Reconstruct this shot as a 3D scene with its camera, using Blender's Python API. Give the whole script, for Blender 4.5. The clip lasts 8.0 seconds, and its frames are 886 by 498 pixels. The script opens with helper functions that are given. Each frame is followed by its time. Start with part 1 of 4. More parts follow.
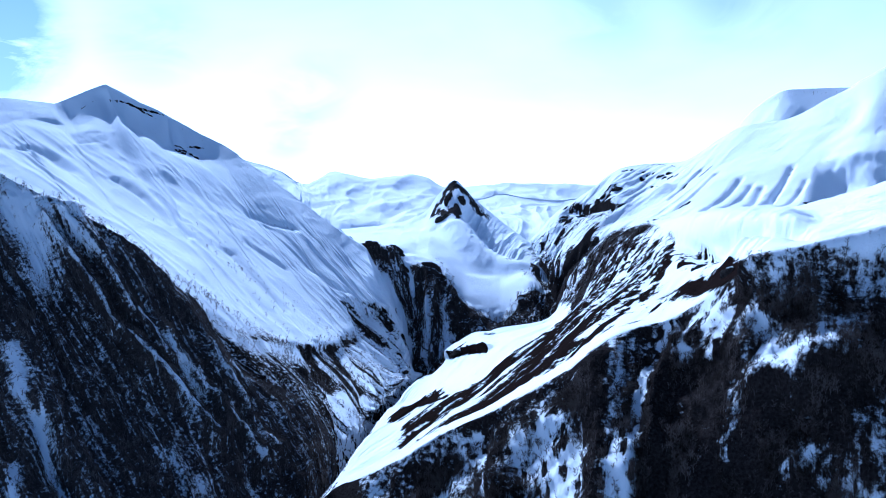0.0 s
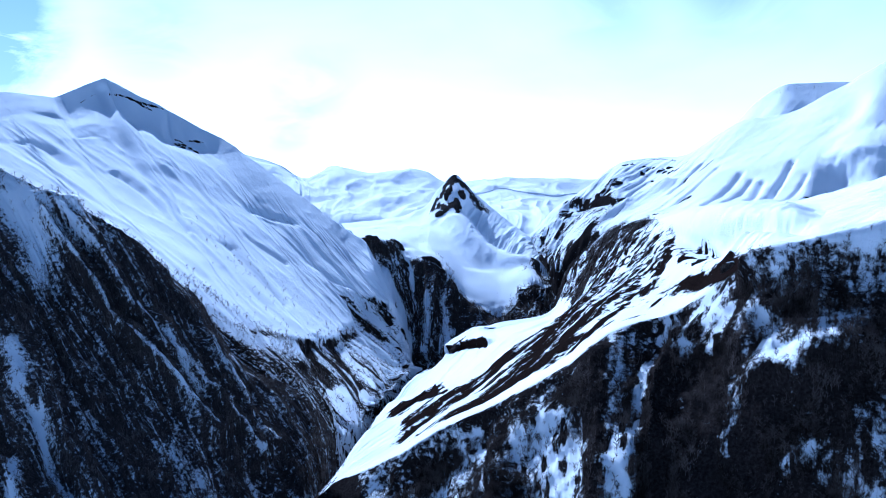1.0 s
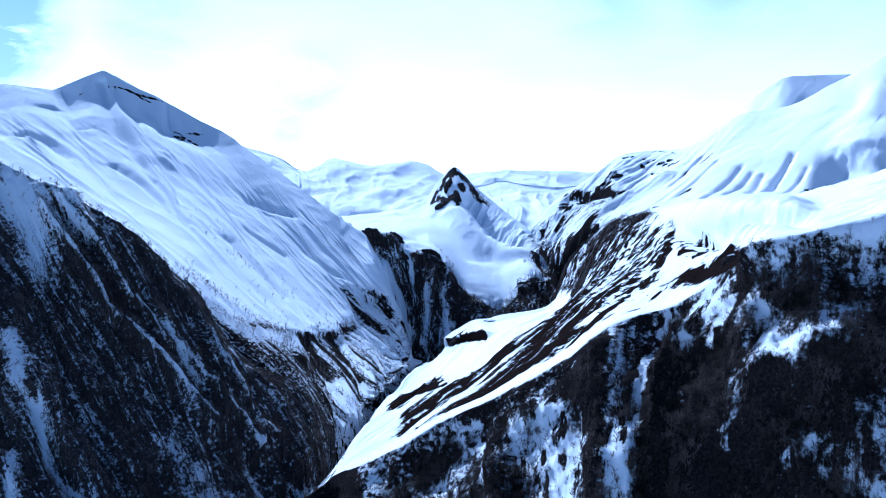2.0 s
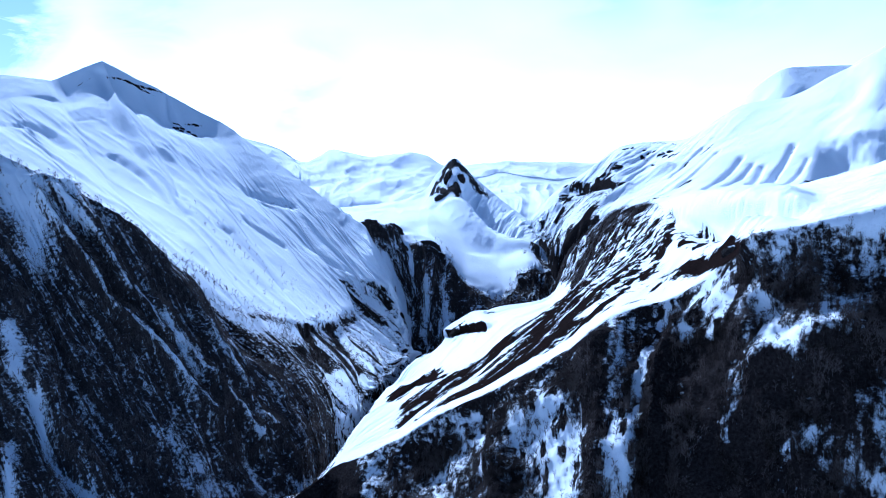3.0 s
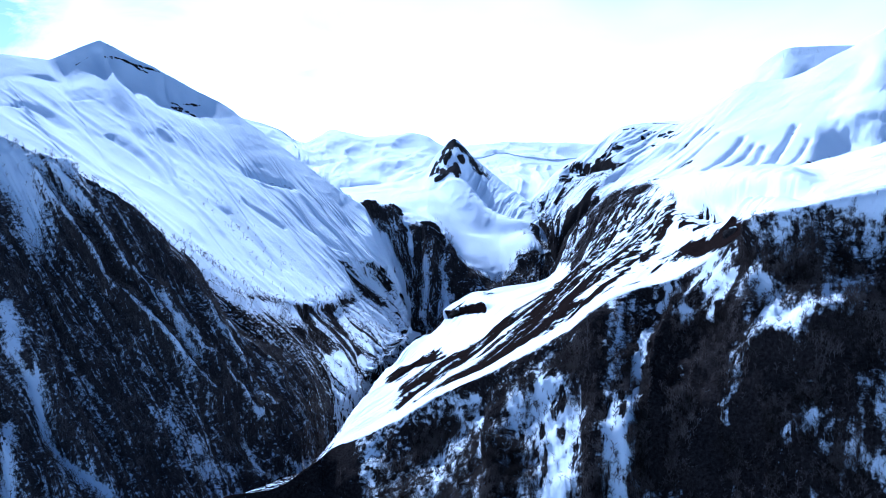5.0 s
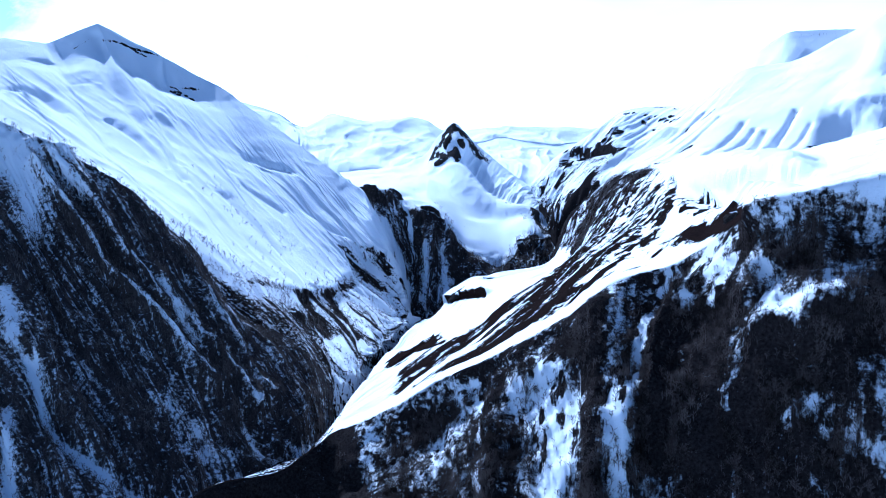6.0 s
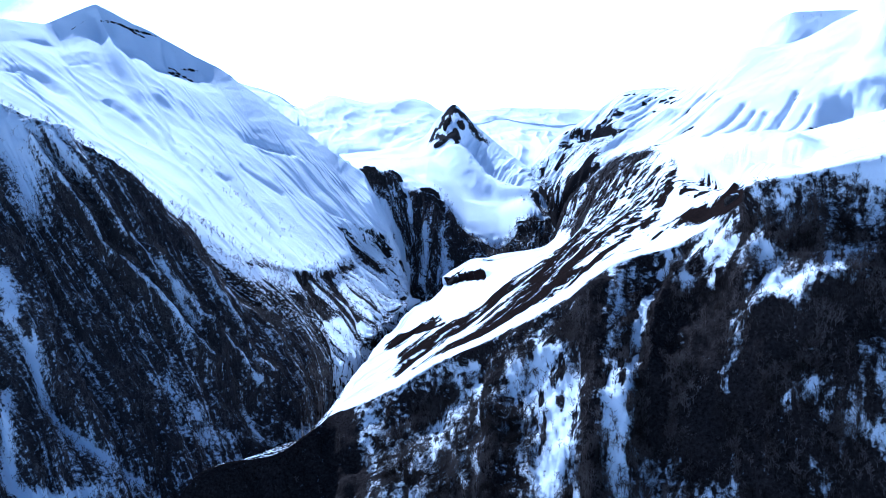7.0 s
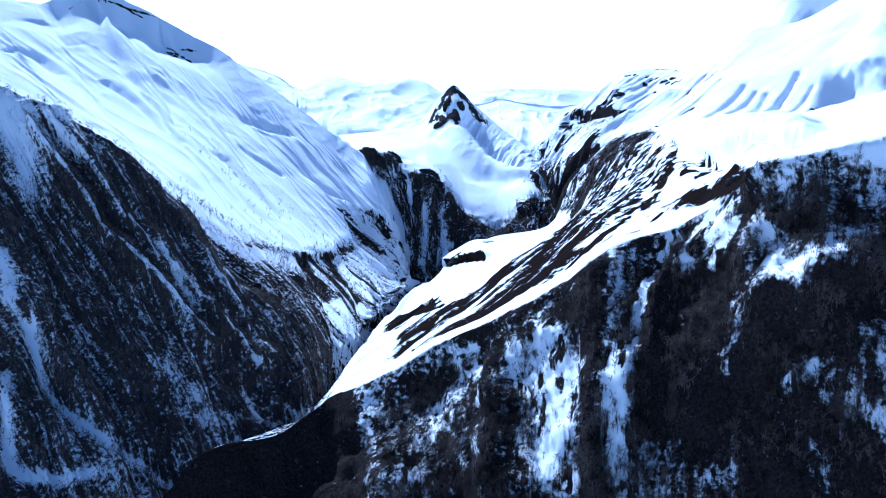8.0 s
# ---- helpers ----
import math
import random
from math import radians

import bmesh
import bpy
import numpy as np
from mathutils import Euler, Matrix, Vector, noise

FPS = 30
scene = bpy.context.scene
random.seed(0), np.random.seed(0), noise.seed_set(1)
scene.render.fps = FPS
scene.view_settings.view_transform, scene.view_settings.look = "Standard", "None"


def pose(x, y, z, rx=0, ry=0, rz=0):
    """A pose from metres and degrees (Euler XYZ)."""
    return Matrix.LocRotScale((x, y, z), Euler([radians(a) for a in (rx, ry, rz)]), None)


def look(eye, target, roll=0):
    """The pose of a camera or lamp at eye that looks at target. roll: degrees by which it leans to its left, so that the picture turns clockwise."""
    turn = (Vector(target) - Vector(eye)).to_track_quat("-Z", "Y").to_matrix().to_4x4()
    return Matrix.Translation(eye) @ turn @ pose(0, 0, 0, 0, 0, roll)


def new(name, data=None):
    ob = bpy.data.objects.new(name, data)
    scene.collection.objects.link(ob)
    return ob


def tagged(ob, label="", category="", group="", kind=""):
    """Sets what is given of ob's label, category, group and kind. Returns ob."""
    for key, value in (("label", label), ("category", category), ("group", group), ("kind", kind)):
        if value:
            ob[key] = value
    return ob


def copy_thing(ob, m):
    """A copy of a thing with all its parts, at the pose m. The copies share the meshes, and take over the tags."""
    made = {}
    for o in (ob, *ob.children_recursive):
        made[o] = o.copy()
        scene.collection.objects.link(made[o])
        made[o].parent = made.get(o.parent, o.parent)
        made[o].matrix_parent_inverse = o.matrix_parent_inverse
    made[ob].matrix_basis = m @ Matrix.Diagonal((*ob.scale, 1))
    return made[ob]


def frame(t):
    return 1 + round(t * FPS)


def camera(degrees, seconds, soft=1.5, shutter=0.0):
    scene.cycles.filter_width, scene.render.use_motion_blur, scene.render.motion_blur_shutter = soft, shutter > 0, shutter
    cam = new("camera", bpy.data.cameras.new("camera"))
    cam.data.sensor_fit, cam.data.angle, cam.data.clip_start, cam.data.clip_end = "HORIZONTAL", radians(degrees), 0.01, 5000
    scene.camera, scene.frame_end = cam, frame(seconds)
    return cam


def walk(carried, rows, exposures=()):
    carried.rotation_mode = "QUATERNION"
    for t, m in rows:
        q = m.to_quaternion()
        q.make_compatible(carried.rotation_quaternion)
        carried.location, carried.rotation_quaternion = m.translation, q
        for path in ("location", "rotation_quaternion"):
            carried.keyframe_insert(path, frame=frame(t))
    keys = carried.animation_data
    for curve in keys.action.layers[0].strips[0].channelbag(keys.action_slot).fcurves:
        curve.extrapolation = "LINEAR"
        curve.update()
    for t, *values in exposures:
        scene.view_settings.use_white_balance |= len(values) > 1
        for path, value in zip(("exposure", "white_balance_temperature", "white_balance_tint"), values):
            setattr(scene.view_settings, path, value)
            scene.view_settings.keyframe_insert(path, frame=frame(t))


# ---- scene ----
FOV, EYE = 50.0, 380.0
cam = camera(FOV, 8.0, soft=0.6)
# seconds, metres right, ahead and up of the first eye, yaw, pitch, roll
ROWS = [
    (0.0, 0.0, 0.0, 0.0, 0.0, -3.40, 0.0),
    (0.5, 0.2, 1.4, -0.1, 0.0, -3.57, -0.02),
    (1.0, 0.4, 2.8, -0.1, 0.01, -3.74, -0.03),
    (1.5, 0.6, 4.3, -0.2, 0.01, -3.94, -0.04),
    (3.0, 1.2, 8.6, -0.5, 0.0, -4.70, -0.06),
    (3.5, 1.4, 10.1, -0.6, 0.0, -4.96, -0.08),
    (4.0, 1.6, 11.5, -0.7, 0.0, -5.23, -0.10),
    (5.5, 2.1, 15.9, -1.0, 0.0, -6.28, -0.13),
    (6.0, 2.3, 17.4, -1.1, 0.0, -6.79, -0.14),
    (6.5, 2.4, 18.9, -1.2, -0.01, -7.33, -0.14),
    (7.0, 2.6, 20.4, -1.3, -0.01, -7.88, -0.15),
    (7.5, 2.7, 21.9, -1.4, -0.02, -8.46, -0.16),
    (8.0, 2.9, 23.4, -1.6, -0.02, -9.01, -0.17),
]
KELVIN, TINT = 3850, 3.0
walk(cam, [(t, pose(x, y, EYE + z, 90 + pitch, roll, yaw)) for t, x, y, z, yaw, pitch, roll in ROWS],
     exposures=[(t, stops, KELVIN, TINT) for t, stops in ((0.0, 0.45), (1.5, 0.49), (3.5, 0.60), (5.5, 0.75), (8.0, 0.95))])

# ---------------------------------------------------------------- light
SUN_TO = Vector((-0.32, 0.755, 0.57)).normalized()      # towards the sun: ahead and to the left
HAZE, SKY = 0.81, 0.042
SUN_EL = math.asin(SUN_TO.z)
SUN_AZ = math.atan2(SUN_TO.x, SUN_TO.y)

world = bpy.data.worlds.new("sky")
scene.world = world
world.use_nodes = True
wt = world.node_tree
wt.nodes.clear()


def wnode(kind, **settings):
    n = wt.nodes.new(kind)
    for k, v in settings.items():
        setattr(n, k, v)
    return n


sky = wnode("ShaderNodeTexSky", sky_type="NISHITA", sun_disc=False, sun_elevation=SUN_EL, sun_rotation=SUN_AZ, air_density=1.2, dust_density=0.6, ozone_density=2.0, altitude=1800)
coord = wnode("ShaderNodeTexCoord")
stretch = wnode("ShaderNodeMapping")
stretch.inputs["Scale"].default_value = (1.0, 1.0, 2.4)
stretch.inputs["Location"].default_value = (0.35, 0.1, 0.2)
cloud = wnode("ShaderNodeTexNoise")
cloud.inputs["Scale"].default_value = 3.4
cloud.inputs["Detail"].default_value = 7.0
cloud.inputs["Roughness"].default_value = 0.5
cloud.inputs["Distortion"].default_value = 0.5
cover = wnode("ShaderNodeValToRGB")
cover.color_ramp.elements[0].position, cover.color_ramp.elements[1].position = 0.36, 0.58
cover.color_ramp.elements[0].color, cover.color_ramp.elements[1].color = (1.42, 1.12, 0.95, 1.0), (1.62, 1.2, 0.95, 1.0)
# thin high cloud scatters sunlight forwards: brightest round the sun, dim opposite
towards = wnode("ShaderNodeVectorMath", operation="DOT_PRODUCT")
towards.inputs[1].default_value = SUN_TO
half = wnode("ShaderNodeMath", operation="MULTIPLY_ADD")
half.inputs[1].default_value = half.inputs[2].default_value = 0.5
lobe = wnode("ShaderNodeMath", operation="POWER")
lobe.inputs[1].default_value = 1.6
gain = wnode("ShaderNodeMath", operation="MULTIPLY")
gain.inputs[1].default_value = HAZE
# and thickest low in the sky
split = wnode("ShaderNodeSeparateXYZ")
rise = wnode("ShaderNodeMath", operation="MULTIPLY")
rise.inputs[1].default_value = 1 / 0.25
square = wnode("ShaderNodeMath", operation="POWER")
square.inputs[1].default_value = 2.0
more = wnode("ShaderNodeMath", operation="ADD")
more.inputs[1].default_value = 1.0
thin = wnode("ShaderNodeMath", operation="DIVIDE")
veil = wnode("ShaderNodeVectorMath", operation="SCALE")
# darker, thicker wisps of cloud low over the mountains: azimuth, elevation, reach in degrees, depth
wisp_mask = None
for azimuth, elevation, reach, depth in ((-25.5, 8.2, 5.5, 2.6), (-8.0, 5.6, 4.0, 0.45), (-17.0, 8.5, 4.4, 0.5), (9.5, 10.5, 4.5, 0.4), (17.0, 11.6, 5.0, 0.6), (-9.5, 3.0, 3.0, 0.6)):
    a, e = radians(azimuth), radians(elevation)
    near = wnode("ShaderNodeVectorMath", operation="DISTANCE")
    near.inputs[1].default_value = (math.sin(a) * math.cos(e), math.cos(a) * math.cos(e), math.sin(e))
    fade = wnode("ShaderNodeMapRange", interpolation_type="SMOOTHSTEP")
    fade.inputs["From Min"].default_value, fade.inputs["From Max"].default_value = radians(reach), 0.0
    fade.inputs["To Max"].default_value = depth
    wt.links.new(coord.outputs["Generated"], near.inputs[0])
    wt.links.new(near.outputs["Value"], fade.inputs["Value"])
    if wisp_mask is None:
        wisp_mask = fade.outputs["Result"]
    else:
        either = wnode("ShaderNodeMath", operation="ADD")
        wt.links.new(wisp_mask, either.inputs[0])
        wt.links.new(fade.outputs["Result"], either.inputs[1])
        wisp_mask = either.outputs[0]
torn = wnode("ShaderNodeTexNoise")
torn.inputs["Scale"].default_value, torn.inputs["Detail"].default_value, torn.inputs["Roughness"].default_value, torn.inputs["Distortion"].default_value = 9.0, 6.0, 0.55, 0.7
wt.links.new(stretch.outputs["Vector"], torn.inputs["Vector"])
shred = wnode("ShaderNodeMapRange")
shred.inputs["From Min"].default_value, shred.inputs["From Max"].default_value = 0.28, 0.56
wt.links.new(torn.outputs["Fac"], shred.inputs["Value"])
wisp = wnode("ShaderNodeMath", operation="MULTIPLY", use_clamp=True)
wt.links.new(wisp_mask, wisp.inputs[0])
wt.links.new(shred.outputs["Result"], wisp.inputs[1])
tinge = wnode("ShaderNodeMix", data_type="RGBA")
tinge.inputs["A"].default_value, tinge.inputs["B"].default_value = (1, 1, 1, 1), (0.24, 0.24, 0.30, 1)
wt.links.new(wisp.outputs[0], tinge.inputs["Factor"])
dimmed = wnode("ShaderNodeVectorMath", operation="MULTIPLY")
wt.links.new(veil.outputs["Vector"], dimmed.inputs[0])
wt.links.new(tinge.outputs["Result"], dimmed.inputs[1])
clear = wnode("ShaderNodeVectorMath", operation="SCALE")
clear.inputs["Scale"].default_value = SKY
total = wnode("ShaderNodeVectorMath", operation="ADD")
back = wnode("ShaderNodeBackground")
back.inputs["Strength"].default_value = 1.0
wout = wnode("ShaderNodeOutputWorld")
for a, b in ((coord.outputs["Generated"], stretch.inputs["Vector"]), (stretch.outputs["Vector"], cloud.inputs["Vector"]),
             (cloud.outputs["Fac"], cover.inputs["Fac"]), (coord.outputs["Generated"], towards.inputs[0]),
             (towards.outputs["Value"], half.inputs[0]), (half.outputs[0], lobe.inputs[0]), (lobe.outputs[0], gain.inputs[0]),
             (cover.outputs["Color"], veil.inputs[0]), (coord.outputs["Generated"], split.inputs[0]), (split.outputs["Z"], rise.inputs[0]), (rise.outputs[0], square.inputs[0]),
             (square.outputs[0], more.inputs[0]), (gain.outputs[0], thin.inputs[0]), (more.outputs[0], thin.inputs[1]), (thin.outputs[0], veil.inputs["Scale"]), (sky.outputs["Color"], clear.inputs[0]),
             (dimmed.outputs["Vector"], total.inputs[0]), (clear.outputs["Vector"], total.inputs[1]),
             (total.outputs["Vector"], back.inputs["Color"]), (back.outputs["Background"], wout.inputs["Surface"])):
    wt.links.new(a, b)

sun_data = bpy.data.lights.new("sun", "SUN")
sun_data.energy, sun_data.angle, sun_data.color = 6.6, radians(0.6), (1.0, 0.785, 0.635)
sun = new("sun", sun_data)
sun.matrix_world = look(SUN_TO * 3000, (0, 0, 0))


# ---------------------------------------------------------------- noise
def lattice(ix, iy, iz, seed):
    h = (ix * 374761393 + iy * 668265263 + iz * 2147483647 + seed * 1274126177) & 0xFFFFFFFF
    h = ((h ^ (h >> 13)) * 1274126177) & 0xFFFFFFFF
    h = ((h ^ (h >> 16)) * 2246822519) & 0xFFFFFFFF
    return (h ^ (h >> 15)).astype(np.float64) / 4294967295.0


def smooth_noise(x, y, z, seed=0):
    """Value noise, 0 to 1."""
    x, y, z = np.broadcast_arrays(x, y, z)
    ix, iy, iz = (np.floor(a).astype(np.int64) for a in (x, y, z))
    fx, fy, fz = x - ix, y - iy, z - iz
    fx, fy, fz = (a * a * a * (a * (a * 6 - 15) + 10) for a in (fx, fy, fz))
    total = 0
    for dx in (0, 1):
        wx = fx if dx else 1 - fx
        for dy in (0, 1):
            wy = fy if dy else 1 - fy
            for dz in (0, 1):
                wz = fz if dz else 1 - fz
                total = total + lattice(ix + dx, iy + dy, iz + dz, seed) * wx * wy * wz
    return total


def fractal(x, y, z, octaves=4, seed=0, gain=0.5, ridged=False):
    """Summed noise, about -1 to 1; ridged gives sharp crests, 0 to 1."""
    total, amp, norm = 0, 1.0, 0.0
    for k in range(octaves):
        n = smooth_noise(x, y, z, seed + 17 * k) * 2 - 1
        total = total + amp * ((1 - np.abs(n)) ** 2 if ridged else n)
        norm += amp
        amp *= gain
        x, y, z = x * 2.03 + 5.1, y * 2.03 + 1.7, z * 2.03 + 9.2
    return total / norm


def step(a, b, x):
    t = np.clip((x - a) / (b - a), 0, 1)
    return t * t * (3 - 2 * t)


# ---------------------------------------------------------------- materials
def material(name):
    m = bpy.data.materials.new(name)
    m.use_nodes = True
    return m, m.node_tree, m.node_tree.nodes["Principled BSDF"]


def node(tree, kind, inputs=None, **settings):
    n = tree.nodes.new(kind)
    for k, v in settings.items():
        setattr(n, k, v)
    for k, v in (inputs or {}).items():
        n.inputs[k].default_value = v
    return n


def slope_material(name, dark, light, fall=0.25, patch=0.08, snow=(0.745, 0.785, 0.85), edge_soft=0.06, relief=2.0):
    """Snow over rock and soil. The mesh says how bare the ground is; streaks follow the fall line."""
    m, t, bsdf = material(name)
    link = t.links.new
    bare = node(t, "ShaderNodeAttribute", attribute_name="bare")
    flow = node(t, "ShaderNodeAttribute", attribute_name="flow")
    place = node(t, "ShaderNodeTexCoord")
    sc = node(t, "ShaderNodeMapping", {"Scale": (1.0, fall, 1.0)})
    link(flow.outputs["Vector"], sc.inputs["Vector"])
    streak = node(t, "ShaderNodeTexNoise", {"Scale": patch, "Detail": 9.0, "Roughness": 0.68, "Distortion": 0.4})
    link(sc.outputs["Vector"], streak.inputs["Vector"])
    spots = node(t, "ShaderNodeTexNoise", {"Scale": 0.22, "Detail": 6.0, "Roughness": 0.7})
    link(place.outputs["Object"], spots.inputs["Vector"])
    both = node(t, "ShaderNodeMath", operation="ADD")
    link(streak.outputs["Fac"], both.inputs[0])
    link(spots.outputs["Fac"], both.inputs[1])
    thr = node(t, "ShaderNodeMath", {1: 1.5}, operation="MULTIPLY_ADD")   # bare*1.5 - 0.75 + (n-1)*k
    thr.inputs[2].default_value = -0.75
    link(bare.outputs["Fac"], thr.inputs[0])
    amp = node(t, "ShaderNodeMath", {1: 2.3, 2: -2.3}, operation="MULTIPLY_ADD")
    link(both.outputs[0], amp.inputs[0])
    tot = node(t, "ShaderNodeMath", operation="ADD")
    link(thr.outputs[0], tot.inputs[0])
    link(amp.outputs[0], tot.inputs[1])
    edge = node(t, "ShaderNodeMapRange", {"From Min": -edge_soft, "From Max": edge_soft}, interpolation_type="SMOOTHSTEP")
    link(tot.outputs[0], edge.inputs["Value"])
    grain = node(t, "ShaderNodeTexNoise", {"Scale": 0.5, "Detail": 8.0, "Roughness": 0.7})
    link(place.outputs["Object"], grain.inputs["Vector"])
    ramp = node(t, "ShaderNodeValToRGB")
    ramp.color_ramp.elements[0].color, ramp.color_ramp.elements[1].color = (*dark, 1), (*light, 1)
    ramp.color_ramp.elements[0].position, ramp.color_ramp.elements[1].position = 0.35, 0.7
    link(grain.outputs["Fac"], ramp.inputs["Fac"])
    drift = node(t, "ShaderNodeTexNoise", {"Scale": 0.03, "Detail": 5.0, "Roughness": 0.6})
    link(sc.outputs["Vector"], drift.inputs["Vector"])
    white = node(t, "ShaderNodeValToRGB")
    white.color_ramp.elements[0].color = (snow[0] * 0.9, snow[1] * 0.92, snow[2] * 0.95, 1)
    white.color_ramp.elements[1].color = (*snow, 1)
    link(drift.outputs["Fac"], white.inputs["Fac"])
    col = node(t, "ShaderNodeMix", data_type="RGBA")
    link(edge.outputs["Result"], col.inputs["Factor"])
    link(white.outputs["Color"], col.inputs["A"])
    link(ramp.outputs["Color"], col.inputs["B"])
    link(col.outputs["Result"], bsdf.inputs["Base Color"])
    rough = node(t, "ShaderNodeMapRange", {"To Min": 0.8, "To Max": 1.0})
    link(edge.outputs["Result"], rough.inputs["Value"])
    link(rough.outputs["Result"], bsdf.inputs["Roughness"])
    bsdf.inputs["Specular IOR Level"].default_value = 0.0
    # relief: wind-packed snow and rough rock
    high = node(t, "ShaderNodeMath", {1: 2.0}, operation="MULTIPLY_ADD")
    link(edge.outputs["Result"], high.inputs[0])
    high.inputs[1].default_value = -0.5
    link(streak.outputs["Fac"], high.inputs[2])
    hsum = node(t, "ShaderNodeMath", operation="ADD")
    link(high.outputs[0], hsum.inputs[0])
    link(grain.outputs["Fac"], hsum.inputs[1])
    bump = node(t, "ShaderNodeBump", {"Strength": 0.65, "Distance": relief})
    link(hsum.outputs[0], bump.inputs["Height"])
    link(bump.outputs["Normal"], bsdf.inputs["Normal"])
    return m


def bark_material(name, dark, light):
    m, t, bsdf = material(name)
    place = node(t, "ShaderNodeTexCoord")
    grain = node(t, "ShaderNodeTexNoise", {"Scale": 0.9, "Detail": 4.0})
    t.links.new(place.outputs["Object"], grain.inputs["Vector"])
    ramp = node(t, "ShaderNodeValToRGB")
    ramp.color_ramp.elements[0].color, ramp.color_ramp.elements[1].color = (*dark, 1), (*light, 1)
    clump = node(t, "ShaderNodeTexNoise", {"Scale": 0.05, "Detail": 3.0})
    t.links.new(place.outputs["Object"], clump.inputs["Vector"])
    mixed = node(t, "ShaderNodeMath", {1: 2.6, 2: -1.35}, operation="MULTIPLY_ADD")
    t.links.new(clump.outputs["Fac"], mixed.inputs[0])
    shade = node(t, "ShaderNodeMath", operation="ADD", use_clamp=True)
    t.links.new(mixed.outputs[0], shade.inputs[0])
    t.links.new(grain.outputs["Fac"], shade.inputs[1])
    t.links.new(shade.outputs[0], ramp.inputs["Fac"])
    t.links.new(ramp.outputs["Color"], bsdf.inputs["Base Color"])
    bsdf.inputs["Roughness"].default_value = 0.9
    bsdf.inputs["Specular IOR Level"].default_value = 0.0
    return m


cliff_mat = slope_material("snowy_gorge_rock", (0.008, 0.008, 0.009), (0.048, 0.044, 0.043), fall=0.8, patch=0.055)
snow_mat = slope_material("wind_packed_snow_and_rock", (0.005, 0.005, 0.006), (0.026, 0.023, 0.022), fall=0.22, patch=0.06, relief=2.2)
scree_mat = slope_material("snow_on_brown_scree", (0.004, 0.0032, 0.0032), (0.015, 0.0105, 0.0098), fall=0.12, patch=0.08)
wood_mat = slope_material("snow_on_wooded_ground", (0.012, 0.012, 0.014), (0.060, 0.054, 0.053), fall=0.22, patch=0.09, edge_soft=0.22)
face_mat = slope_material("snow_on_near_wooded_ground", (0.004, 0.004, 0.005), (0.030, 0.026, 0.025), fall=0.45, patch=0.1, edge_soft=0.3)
gorge_bark_mat = bark_material("grey_bare_twigs", (0.022, 0.021, 0.021), (0.15, 0.13, 0.12))
bark_mat = bark_material("bare_twigs", (0.009, 0.008, 0.008), (0.115, 0.098, 0.09))


# ---------------------------------------------------------------- landforms
def rib(ribs, *points):
    """One line down a mountain's flank, from its foot over the crest."""
    ribs.append([Vector(p) for p in points])


def spline(points, t, soft):
    """Points (n, k, 3) along axis 0 at t (0 to n - 1): a cubic with softened tangents."""
    n = len(points)
    i = np.clip(np.floor(t).astype(int), 0, n - 2)
    f = (t - i)[:, None, None]
    tang = np.empty_like(points)
    tang[1:-1] = (points[2:] - points[:-2]) / 2 * soft
    tang[0], tang[-1] = (points[1] - points[0]) * soft, (points[-1] - points[-2]) * soft
    a, b, ta, tb = points[i], points[i + 1], tang[i], tang[i + 1]
    return a * (2 * f**3 - 3 * f**2 + 1) + ta * (f**3 - 2 * f**2 + f) + b * (-2 * f**3 + 3 * f**2) + tb * (f**3 - f**2)


def blobs(U, V, spots):
    """Sum of soft spots (u, v, half width, half height, weight) in shares of the flank."""
    total = np.zeros_like(U)
    for u, v, ru, rv, w in spots:
        total += w * np.exp(-(((U - u) / ru) ** 2 + ((V - v) / rv) ** 2))
    return total


class Land:
    pass


def vein(L, width, *line, wobble=0.7):
    """1 along a line of (station, flank) points of a landform, falling to 0 within about its half width in metres on either side, with an uneven edge."""
    s, t = np.mean(line, axis=0)
    i = int(np.clip(np.argmin(np.abs(L.S[:, 0] - s)), 3, L.S.shape[0] - 4))
    j = int(np.clip(np.argmin(np.abs(L.T[0] - t)), 3, L.T.shape[1] - 4))
    ms = np.linalg.norm(L.grid[i + 3, j] - L.grid[i - 3, j]) / (L.S[i + 3, 0] - L.S[i - 3, 0])
    mt = np.linalg.norm(L.grid[i, j + 3] - L.grid[i, j - 3]) / (L.T[0, j + 3] - L.T[0, j - 3])
    X, Y = L.S * ms + L.sway * width * wobble, L.T * mt + L.swerve * width * wobble
    best = np.full(L.S.shape, 1e9)
    for (s0, t0), (s1, t1) in zip(line[:-1], line[1:]):
        ax, ay, dx, dy = s0 * ms, t0 * mt, (s1 - s0) * ms, (t1 - t0) * mt
        f = np.clip(((X - ax) * dx + (Y - ay) * dy) / (dx * dx + dy * dy), 0, 1)
        best = np.minimum(best, (X - ax - f * dx) ** 2 + (Y - ay - f * dy) ** 2)
    return np.exp(-best / width ** 2)


